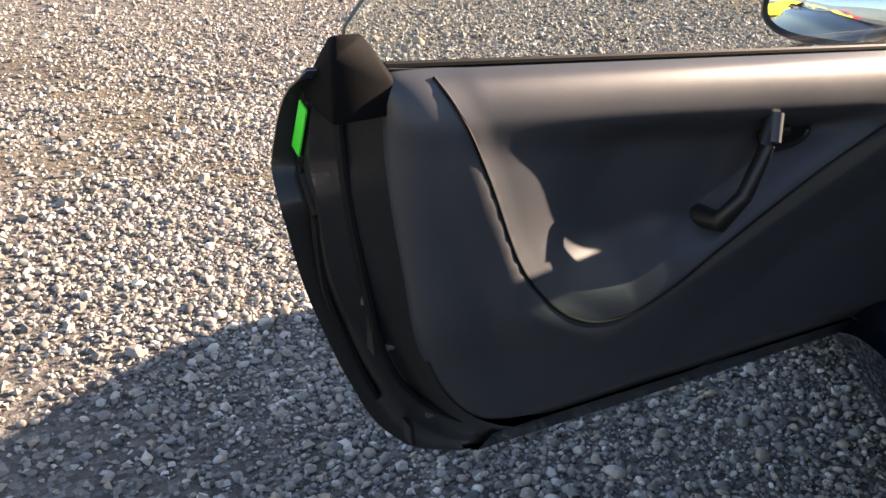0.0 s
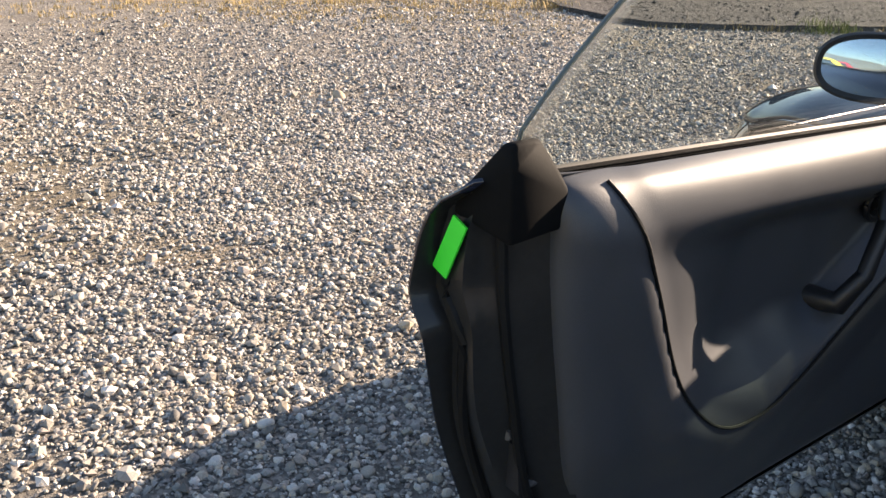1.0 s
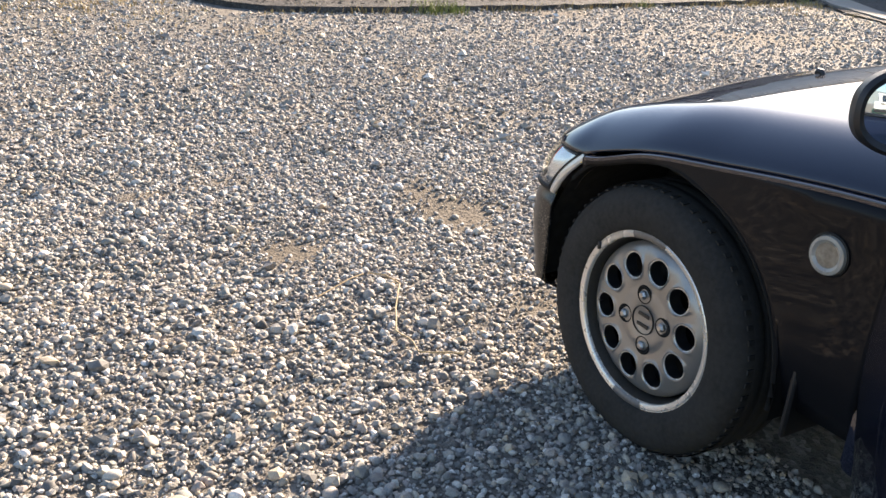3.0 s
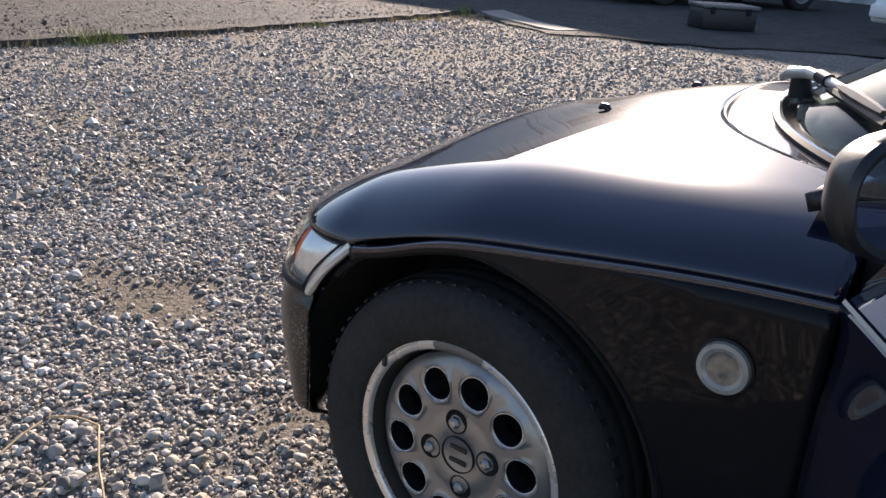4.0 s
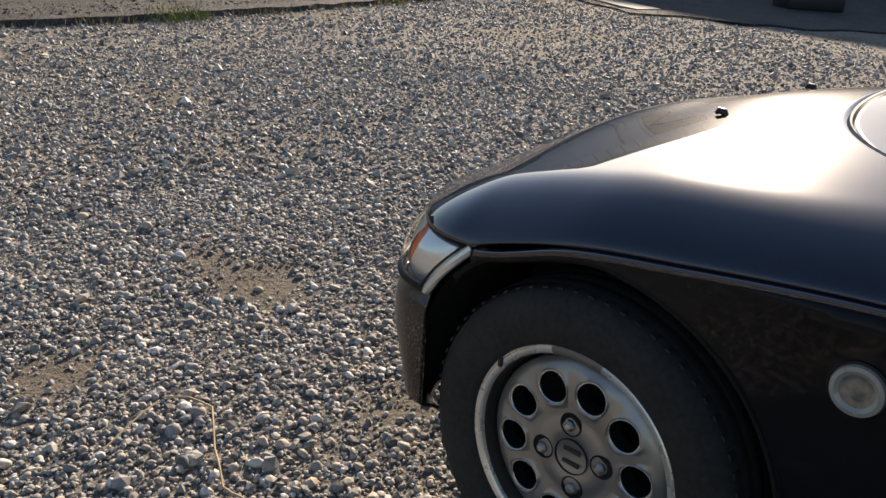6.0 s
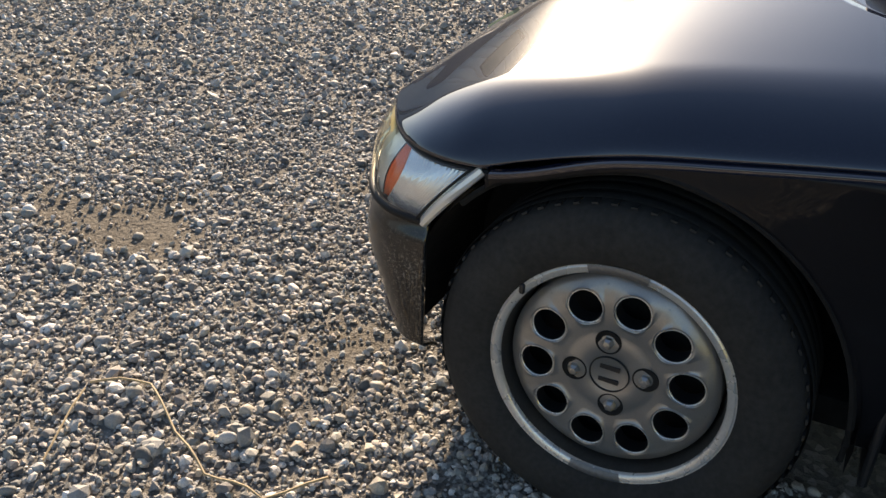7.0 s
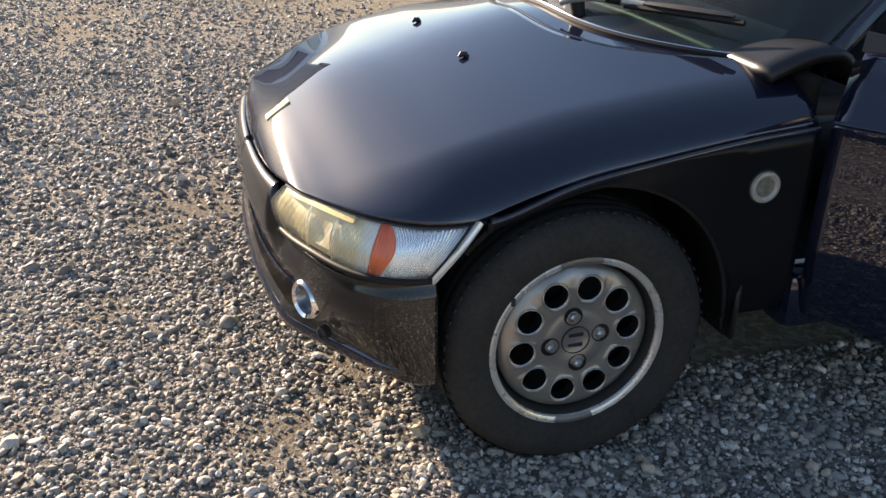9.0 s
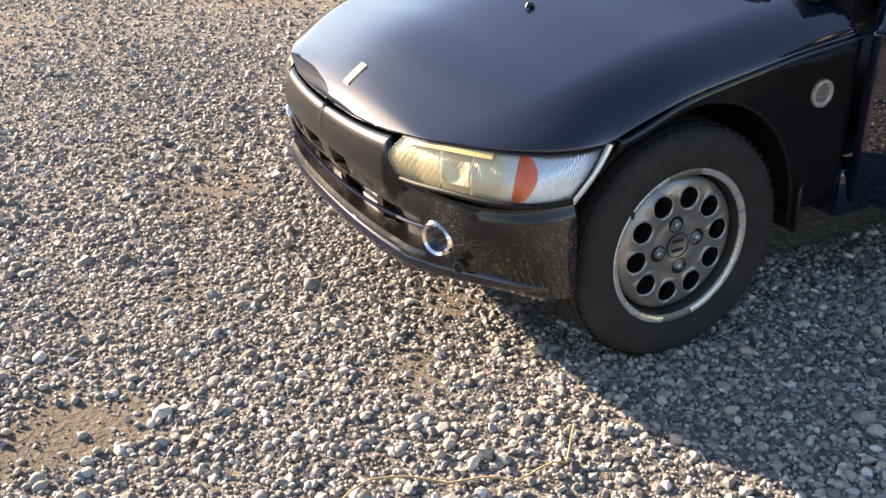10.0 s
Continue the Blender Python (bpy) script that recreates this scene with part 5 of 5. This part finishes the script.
def stone_mesh(name, groups, smooth, material=None, **tags):
    """One mesh out of several groups of stones."""
    v = np.concatenate([g[0] for g in groups]).astype(np.float32)
    starts = np.cumsum([0] + [len(g[0]) for g in groups])
    f = np.concatenate([g[1] + k for g, k in zip(groups, starts)]).astype(np.int32)
    soft = np.concatenate([np.full(len(g[1]), k) for g, k in zip(groups, smooth)])
    me = bpy.data.meshes.new(name)
    me.vertices.add(len(v))
    me.vertices.foreach_set("co", v.ravel())
    me.loops.add(f.size)
    me.loops.foreach_set("vertex_index", f.ravel())
    me.polygons.add(len(f))
    me.polygons.foreach_set("loop_start", np.arange(0, f.size, 3, dtype=np.int32))
    me.polygons.foreach_set("loop_total", np.full(len(f), 3, dtype=np.int32))
    me.update(calc_edges=True)
    me.polygons.foreach_set("use_smooth", soft.astype(bool))
    me.materials.append(material or STONE)
    return tagged(new(name, me), **tags)


def strewn(n, lo, hi, thin):
    x, y = rng.uniform(lo[0], hi[0], n), rng.uniform(lo[1], hi[1], n)
    keep = (rng.uniform(size=n) > thin * sand(x, y)) & ~((y > 5.35 + 0.03 * x) & (x > 0.2)) & (x < 6.6 + 0.25 * rng.normal(size=n))
    keep &= ~((np.abs(x) < 0.45) & (y < 0.2) & (y > -2.5))
    return x[keep], y[keep]


SMALL, BIG, GRIT = stone_shapes(14, 1, 21), stone_shapes(10, 2, 22), pebbles(16, 23)


def fade(x, y, cx, cy, rx, ry):
    """Thins a patch of stones out towards its rim."""
    d = np.sqrt(((x - cx) / rx) ** 2 + ((y - cy) / ry) ** 2)
    keep = rng.uniform(size=len(x)) < np.clip((1.0 - d) / 0.22, 0, 1)
    return x[keep], y[keep]


def sizes(n, mean, spread_of):
    return mean * np.exp(rng.normal(0, spread_of, n))


def outside(x, y):
    """Leaves out the stretch that has its own finer stones."""
    d = np.sqrt(((x + 0.9) / 1.9) ** 2 + ((y - 0.7) / 1.9) ** 2)
    keep = rng.uniform(size=len(x)) < np.clip((d - 0.72) / 0.2, 0, 1)
    return x[keep], y[keep]


groups = []
x, y = fade(*strewn(80000, (-2.7, -1.2), (1.1, 2.7), 0.95), -0.9, 0.7, 1.9, 1.9)
groups.append(stones(SMALL, x, y, sizes(len(x), 0.0058, 0.42) + 0.0008))
x, y = fade(*strewn(105000, (-2.5, -1.1), (0.9, 2.4), 0.85), -0.9, 0.65, 1.75, 1.75)
groups.append(stones(GRIT, x, y, sizes(len(x), 0.0038, 0.40)))
x, y = outside(*fade(*strewn(120000, (-4.0, -1.8), (3.8, 4.8), 0.75), -0.1, 1.4, 3.8, 3.3))
groups.append(stones(GRIT, x, y, sizes(len(x), 0.0066, 0.36)))
x, y = fade(*strewn(10500, (-3.0, -1.5), (2.2, 3.4), 0.8), -0.4, 0.9, 2.6, 2.4)
groups.append(stones(BIG, x, y, sizes(len(x), 0.0100, 0.26)))
x, y = outside(*fade(*strewn(118000, (-5.0, -2.0), (8.0, 8.0), 0.5), 1.2, 3.2, 6.2, 4.9))
groups.append(stones(GRIT, x, y, sizes(len(x), 0.0098, 0.35)))
x, y = strewn(190, (-2.9, -0.9), (3.0, 4.6), 0.2)
groups.append(stones(BIG, x, y, sizes(len(x), 0.0165, 0.22)))
stone_mesh("gravel", groups, (0, 0, 0, 1, 0, 1), label="mixed grey, tan and white gravel stones", category="gravel", kind="stuff")

# ---- asphalt yard behind the gravel ----
def ragged(points, amp, step, seed):
    """A polyline with a broken edge."""
    r = np.random.default_rng(seed)
    out = []
    for (x0, y0), (x1, y1) in zip(points, points[1:]):
        n = max(1, int(math.hypot(x1 - x0, y1 - y0) / step))
        out += [(x0 + (x1 - x0) * k / n + r.normal(0, amp), y0 + (y1 - y0) * k / n + r.normal(0, amp)) for k in range(n)]
    return out + [points[-1]]


SLAB_Z = 0.038
rim = ragged([(0.15, 9.0), (-0.10, 7.3), (-0.02, 6.55), (0.22, 5.95), (0.50, 5.48), (1.0, 5.38), (3.0, 5.40), (5.2, 5.55), (7.25, 5.85)], 0.022, 0.12, 5)
far = [(7.25, 9.0), (7.25, 40), (0.15, 40)]
loop = rim + far
bm = bmesh.new()
tops = [bm.verts.new((x, y, SLAB_Z + (0.007 * float(waves(np.float64(x), np.float64(y), 9.0, 41)) if k < len(rim) else 0))) for k, (x, y) in enumerate(loop)]
bm.faces.new(tops)
lows = [bm.verts.new((x - 0.0 * y, y - (0.02 if k < len(rim) else 0), -0.08)) for k, (x, y) in enumerate(loop)]
for k in range(len(rim) - 1):
    bm.faces.new((tops[k], tops[k + 1], lows[k + 1], lows[k]))
bmesh.ops.triangulate(bm, faces=[f for f in bm.faces if len(f.verts) > 4])
part("asphalt_slab", bm, ASPHALT, None, "worn grey asphalt with a broken raised edge", smooth=False, category="pavement", kind="structure")
chip_x, chip_y = rng.uniform(0.3, 7.1, 6000), 5.46 + 4.6 * rng.uniform(size=6000) ** 1.4
chip_y += 0.05 * chip_x + 0.6 * np.exp(-((chip_x - 0.3) / 0.25) ** 2)
stone_mesh("asphalt_chips", [stones(GRIT, chip_x, chip_y, sizes(len(chip_x), 0.0075, 0.40), 0.45, SLAB_Z)], (0,), ASPHALT, label="loose grey chips on the worn asphalt", category="rubble", kind="stuff")
edge = ragged([(7.25, 5.75), (6.55, 4.85), (6.30, 4.15), (7.0, 3.0), (8.2, 1.7), (9.0, -4.0), (9.5, -40.0)], 0.06, 0.25, 6)
edge = sorted(set((round(x, 4), round(y, 4)) for x, y in edge), key=lambda p: -p[1])
rows = [[(x, y, 0.012), (x + 0.15, y, 0.024), (x + 3, y, 0.026), (130, y, 0.03)] for x, y in [(7.27, 40.0), (7.27, 5.9)] + edge]
mesh_part("road", *grid(rows), ASPHALT, None, "dark asphalt yard in the shade", smooth=False, category="road", kind="structure")
pad = ragged([(7.3, 5.78), (6.7, 4.9), (6.45, 4.2)], 0.03, 0.2, 8) + [(6.75, 4.1), (7.05, 4.85), (7.75, 5.78)]
mesh_part("kerb_patch", *plate(pad, -0.05, lambda u, v, w: (u, v, 0.034 + w)), CONCRETE, None, "pale broken concrete strip beside the asphalt", smooth=False, category="kerb", kind="structure")


# ---- dry grass and weeds ----
def tuft_blades(spots, seed, height, spread_r, per):
    r = np.random.default_rng(seed)
    verts, faces = [], []
    for cx, cy, s in spots:
        for _ in range(int(per * s)):
            a, d = r.uniform(0, 6.28), abs(r.normal(0, spread_r * s))
            x, y = cx + d * math.cos(a), cy + d * math.sin(a)
            h, lean, way, w = height * s * r.uniform(0.4, 1.1), r.uniform(0.1, 0.8), r.uniform(0, 6.28), r.uniform(0.0015, 0.004)
            z0 = (SLAB_Z if y > 5.5 + 0.03 * x and x > 0.3 and x < 7.2 else float(ground_z(np.float64(x), np.float64(y)))) - 0.005
            dx, dy = math.cos(way) * lean * h, math.sin(way) * lean * h
            px, py = -math.sin(way) * w, math.cos(way) * w
            k = len(verts)
            verts += [(x - px, y - py, z0), (x + px, y + py, z0), (x + dx * 0.45 + px * 0.8, y + dy * 0.45 + py * 0.8, z0 + h * 0.62), (x + dx * 0.45 - px * 0.8, y + dy * 0.45 - py * 0.8, z0 + h * 0.62), (x + dx, y + dy, z0 + h)]
            faces += [(k, k + 1, k + 2, k + 3), (k + 3, k + 2, k + 4)]
    return verts, faces


r = np.random.default_rng(31)
spots = [(x, 5.33 + 0.03 * x + 0.05 * r.normal(), r.uniform(0.35, 0.8)) for x in np.arange(0.5, 7.0, 0.085)]
spots += [(-0.12 + 0.1 * r.normal(), 6.5 + 0.1 * r.normal(), 1.2) for _ in range(5)]
spots += [(r.uniform(-4.2, -0.2), r.uniform(6.3, 8.6), r.uniform(0.4, 1.0)) for _ in range(170)]
spots += [(r.uniform(-4.4, 0.0), 4.4 + 2.2 * r.uniform() ** 0.7, r.uniform(0.15, 0.42)) for _ in range(260)]
spots += [(r.uniform(5.6, 6.9), r.uniform(4.0, 5.5), r.uniform(0.3, 0.6)) for _ in range(26)]
spots += [(r.uniform(-4.8, 0.1), 5.3 + 3.4 * r.uniform() ** 0.8, r.uniform(0.25, 0.6)) for _ in range(800)]
verts, faces = tuft_blades(spots, 32, 0.10, 0.10, 26)
mesh_part("dry_grass", verts, faces, STRAW, None, "straw-coloured dry grass along the asphalt edge", smooth=False, category="grass", kind="stuff")
spots = [(1.92, 5.33, 1.6), (2.1, 5.34, 1.2), (4.3, 5.46, 0.8), (6.9, 5.72, 1.0), (-3.4, 7.6, 1.5), (-3.0, 7.9, 1.4), (-4.0, 7.4, 1.4), (-3.6, 8.2, 1.6)]
verts, faces = tuft_blades(spots, 33, 0.09, 0.09, 90)
mesh_part("weeds", verts, faces, WEED, None, "low yellow-green weeds in the broken edge", smooth=False, category="weeds", kind="stuff")
stem = [(-0.998, 0.757), (-0.889, 0.812), (-0.819, 0.846), (-0.774, 0.752), (-0.847, 0.634), (-0.90, 0.53), (-0.90, 0.423), (-0.80, 0.335)]
pts = []
for (x0, y0), (x1, y1) in zip(stem[2:], stem[3:]):
    pts += [(x0 + (x1 - x0) * t, y0 + (y1 - y0) * t, 0.020 + 0.006 * math.sin(9 * x0 + 5 * t)) for t in steps(0, 0.75, 3)]
twig = thing("twig", (0, 0, 0), label="thin dry curved stem lying on gravel", category="twig")
mesh_part("stem", *tube(pts, 0.0022, 5), TWIG, twig)
mesh_part("side_stem", *tube([(*stem[0], 0.018), (*stem[1], 0.024), (-0.84, 0.835, 0.02)], 0.0018, 5), TWIG, twig)
stone_mesh("stone", [stones(BIG[:1], np.array([-1.812]), np.array([2.725]), np.array([0.050]), 0.30)], (1,), TANSTONE, label="flat tan stone lying on the gravel", category="stone")


# ---- parked vehicles ----
def vehicle(name, label, at, yaw, size, paint, lower=None, tall=False, lamps=True, rim_paint=None):
    """A parked vehicle; its nose points along +y before the turn."""
    L, W, H = size
    v = thing(name, label=label, category="car", group="parked vehicles")
    lower = lower or paint
    clear, belt_z, bonnet = (0.30, 0.98, 1.02) if tall else (0.20, 0.78, 0.74)
    wheel_r = 0.35 if tall else 0.30
    profile = [(-L / 2, clear + 0.12), (-L / 2 + 0.03, belt_z - 0.02), (-L / 2 + 0.12, belt_z + 0.02), (L * 0.16, belt_z), (L / 2 - 0.25, bonnet - 0.06), (L / 2 - 0.03, bonnet - 0.25), (L / 2, clear + 0.18), (L / 2 - 0.05, clear), (-L / 2 + 0.05, clear)]
    if tall:
        profile[4], profile[5] = (L / 2 - 0.12, bonnet - 0.04), (L / 2 - 0.03, bonnet - 0.16)

    def slab(poly, half, taper, mat_, pname, lab=""):
        bm = bmesh.new()
        a = [bm.verts.new((-half + (taper if z > belt_z + 0.1 else 0), y, z)) for y, z in poly]
        b = [bm.verts.new((half - (taper if z > belt_z + 0.1 else 0), y, z)) for y, z in poly]
        bm.faces.new(a)
        bm.faces.new(b[::-1])
        n = len(poly)
        for i in range(n):
            bm.faces.new((a[i], b[i], b[(i + 1) % n], a[(i + 1) % n]))
        bmesh.ops.recalc_face_normals(bm, faces=bm.faces)
        bmesh.ops.bevel(bm, geom=bm.edges[:], offset=0.05, segments=3, affect="EDGES", profile=0.5)
        return part(pname, bm, mat_, v, lab)

    slab(profile, W / 2, 0, paint, "body")
    low = [(y, z) for y, z in ((-L / 2 - 0.01, clear), (-L / 2 - 0.01, clear + 0.24), (L / 2 + 0.01, clear + 0.24), (L / 2 + 0.01, clear))]
    slab(low, W / 2 + 0.006, 0, lower, "lower_body")
    rear_slope = 0.10 if tall else 0.55
    cabin = [(-L / 2 + 0.10 + (0 if tall else 0.15), belt_z - 0.03), (-L / 2 + 0.14 + rear_slope, H - 0.03), (-L / 2 + 0.22 + rear_slope, H), (L * 0.02, H), (L * 0.06, H - 0.03), (L * (0.14 if tall else 0.24), belt_z - 0.03)]
    slab(cabin, W / 2 - 0.05, 0.10 if not tall else 0.05, paint, "cabin")
    # windows as separate dark panes set into the cabin
    def quad(points, pname="window"):
        mid = sum((Vector(p) for p in points), Vector()) / len(points)
        n = (Vector(points[1]) - Vector(points[0])).cross(Vector(points[2]) - Vector(points[0])).normalized()
        if n.dot(mid - Vector((0, 0, (belt_z + H) / 2))) < 0:
            n = -n
        k = len(points)
        verts = [Vector(p) + n * 0.004 for p in points] + [Vector(p) - n * 0.03 for p in points]
        mesh_part(pname, verts, [tuple(range(k)), tuple(range(k, 2 * k))] + [(i, (i + 1) % k, k + (i + 1) % k, k + i) for i in range(k)], DARKGLASS, v, smooth=False)

    inset, hi = (0.05 if tall else 0.10), H - 0.10
    for side in (-1, 1):
        x0, x1 = side * (W / 2 - 0.05), side * (W / 2 - 0.05 - inset * 0.92)
        y_r, y_f = -L / 2 + 0.30 + rear_slope * 0.9, L * 0.05
        mid_y = (y_r + y_f) / 2 - 0.02
        for a, b, c, d in ((mid_y + 0.04, y_f + (0.06 if tall else 0.14), y_f - 0.02, mid_y + 0.04), (y_r - (0.10 if not tall else 0.0), mid_y - 0.04, mid_y - 0.04, y_r)):
            quad([(x0, a, belt_z + 0.05), (x0, b, belt_z + 0.05), (x1, c, hi), (x1, d, hi)])
    fy0, fy1 = L * (0.14 if tall else 0.24), L * 0.06
    quad([(-W / 2 + 0.16, fy0 - 0.02, belt_z + 0.05), (W / 2 - 0.16, fy0 - 0.02, belt_z + 0.05), (W / 2 - 0.22, fy1 + 0.015, H - 0.09), (-W / 2 + 0.22, fy1 + 0.015, H - 0.09)], "windscreen")
    ry0, ry1 = cabin[0][0], cabin[1][0]
    quad([(-W / 2 + 0.18, ry0 + 0.02, belt_z + 0.08), (W / 2 - 0.18, ry0 + 0.02, belt_z + 0.08), (W / 2 - 0.24, ry1 - 0.01, H - 0.12), (-W / 2 + 0.24, ry1 - 0.01, H - 0.12)], "rear_window")
    for y in (L / 2 - 0.72, -L / 2 + 0.72):
        for side in (-1, 1):
            at_w = Matrix.Translation((side * (W / 2 - 0.09), y, wheel_r)) @ Matrix.Diagonal((-side, 1, 1, 1))
            wh = thing("wheel")
            wh.parent = v
            mesh_part("tyre", *moved(lathe([(wheel_r * 0.62, -0.10), (wheel_r * 0.9, -0.11), (wheel_r, -0.08), (wheel_r, 0.08), (wheel_r * 0.9, 0.10), (wheel_r * 0.62, 0.09)], 36), at_w), RUBBER, wh)
            mesh_part("rim", *moved(lathe([(wheel_r * 0.64, -0.10), (wheel_r * 0.60, -0.085), (wheel_r * 0.5, -0.06), (wheel_r * 0.25, -0.075), (0.0, -0.085)], 30), at_w), rim_paint or ALLOY, wh)
            arch_ring = [(side * (W / 2 + 0.004), y + (wheel_r + 0.05) * math.cos(a), wheel_r + (wheel_r + 0.05) * math.sin(a)) for a in steps(radians(-5), radians(185), 16)]
            mesh_part("arch", *tube(arch_ring, 0.03, 6), BLACK if tall else lower, v)
    for side in (-1, 1):
        if tall:
            mesh_part("headlamp", *moved(lathe([(0.0, 0.03), (0.07, 0.02), (0.095, 0.0), (0.095, -0.03)], 20, "y"), Matrix.Translation((side * (W / 2 - 0.26), L / 2 - 0.02, 0.84))), MARKER, v)
        else:
            part("headlamp", block((0.30, 0.06, 0.10), (side * (W / 2 - 0.24), L / 2 - 0.04, 0.60), 0.02), MARKER, v)
        part("tail_lamp", block((0.14, 0.04, 0.22 if tall else 0.12), (side * (W / 2 - 0.14), -L / 2, belt_z - 0.18), 0.015), RED, v)
    part("bumper", block((W - 0.04, 0.12, 0.16), (0, L / 2 + 0.02, clear + 0.14), 0.03), BLACK if tall else lower, v)
    part("bumper", block((W - 0.04, 0.12, 0.16), (0, -L / 2 - 0.02, clear + 0.14), 0.03), BLACK if tall else lower, v)
    part("grille", block((W * 0.5, 0.04, 0.12), (0, L / 2, clear + 0.34), 0.01), BLACK, v)
    v.matrix_basis = pose(*at, 0, 0, yaw)
    return v


vehicle("van", "dark grey van with orange lower sides on asphalt", (2.05, 10.1, SLAB_Z), -84, (4.3, 1.7, 1.75), GREYPAINT, ORANGEPAINT, tall=True)
vehicle("saloon", "dark parked saloon car in shade", (9.6, 11.3, 0.022), -80, (4.4, 1.7, 1.4), GREYPAINT)
vehicle("saloon", "dark low car parked in building shade", (13.3, 5.6, 0.022), 62, (4.2, 1.7, 1.35), GREYPAINT)
vehicle("saloon", "white car parked in building shade", (11.8, 0.6, 0.022), 70, (4.3, 1.7, 1.4), PORCELAIN)
vehicle("offroader", "white and green off-road vehicle parked behind", (-4.1, -14.2, 0), -20, (3.6, 1.6, 1.85), PORCELAIN, GREENPAINT, tall=True)
vehicle("offroader", "white off-road vehicle with round headlamps", (-1.9, -14.6, 0), -5, (3.6, 1.6, 1.85), PORCELAIN, GREENPAINT, tall=True)
vehicle("offroader", "white short off-road vehicle parked behind", (-6.3, -13.8, 0), -35, (3.5, 1.6, 1.85), PORCELAIN, tall=True)
vehicle("coupe", "bright yellow low car parked behind", (-7.4, -6.6, 0), 20, (4.1, 1.75, 1.2), YELLOWPAINT)
vehicle("coupe", "red low car parked behind", (-9.6, -10.6, 0), 20, (4.0, 1.7, 1.2), REDPAINT)

# a low dark box left standing in the building's shade
crate = thing("storage_box", label="low dark plastic box with a pale lid on asphalt", category="box")
part("box_body", block((0.66, 0.46, 0.24), (0, 0, 0.12), 0.02), BLACK, crate)
part("lid", block((0.70, 0.50, 0.045), (0, 0, 0.2645), 0.015), WEIGHT, crate, "pale grey lid")
for x in (-0.22, 0.22):
    part("latch", block((0.05, 0.02, 0.08), (x, -0.245, 0.22), 0.005, 1), TRIM, crate)
crate.matrix_basis = pose(9.0, 3.5, 0.025, 0, 0, -45)

# ---- building that shades the yard, and the distance ----
shed = thing("warehouse", label="long pale metal-clad warehouse beyond the yard", category="building")
X0, TALL = 18.6, 4.5
front = bmesh.new()
for k in range(96):
    y = 1.2 + k * 0.5
    seg = block((0.14, 0.24, TALL), (X0 + 0.05, y, TALL / 2), 0.0)
    me_tmp = bpy.data.meshes.new("rib")
    seg.to_mesh(me_tmp)
    seg.free()
    front.from_mesh(me_tmp)
    bpy.data.meshes.remove(me_tmp)
part("ribbed_wall", front, WALLMAT, shed, smooth=False)
part("wall", block((9.0, 48.2, TALL), (X0 + 4.55, 25.0, TALL / 2), 0.02), WALLMAT, shed)
part("roof", block((9.8, 49.0, 0.18), (X0 + 4.5, 25.0, TALL + 0.09), 0.03), ROOFMAT, shed)
for y in (8, 16, 24, 32, 40):
    part("roller_shutter", block((0.10, 4.2, 3.3), (X0 - 0.06, y, 1.65), 0.01), SHUTTER, shed, "closed grey roller shutter")
    w = thing("window")
    w.parent = shed
    part("frame", block((0.10, 1.7, 1.0), (X0 - 0.05, y + 4.0, 2.9), 0.01), BLACK, w)
    part("pane", block((0.02, 1.55, 0.85), (X0 - 0.105, y + 4.0, 2.9), 0.0), DARKGLASS, w)
rows = []
for a in steps(0, 2 * math.pi, 160):
    h = 46 + 16 * math.sin(3 * a + 1) + 9 * math.sin(7 * a) + 5 * math.sin(17 * a + 2) + 2 * math.sin(41 * a)
    rows.append([(rr * math.cos(a), rr * math.sin(a), z) for rr, z in ((560, -1), (600, h * 0.55), (680, h), (800, h * 0.9))])
mesh_part("backdrop", *grid(rows), HILL, None, "low wooded hills in the distance", category="hills", kind="structure")
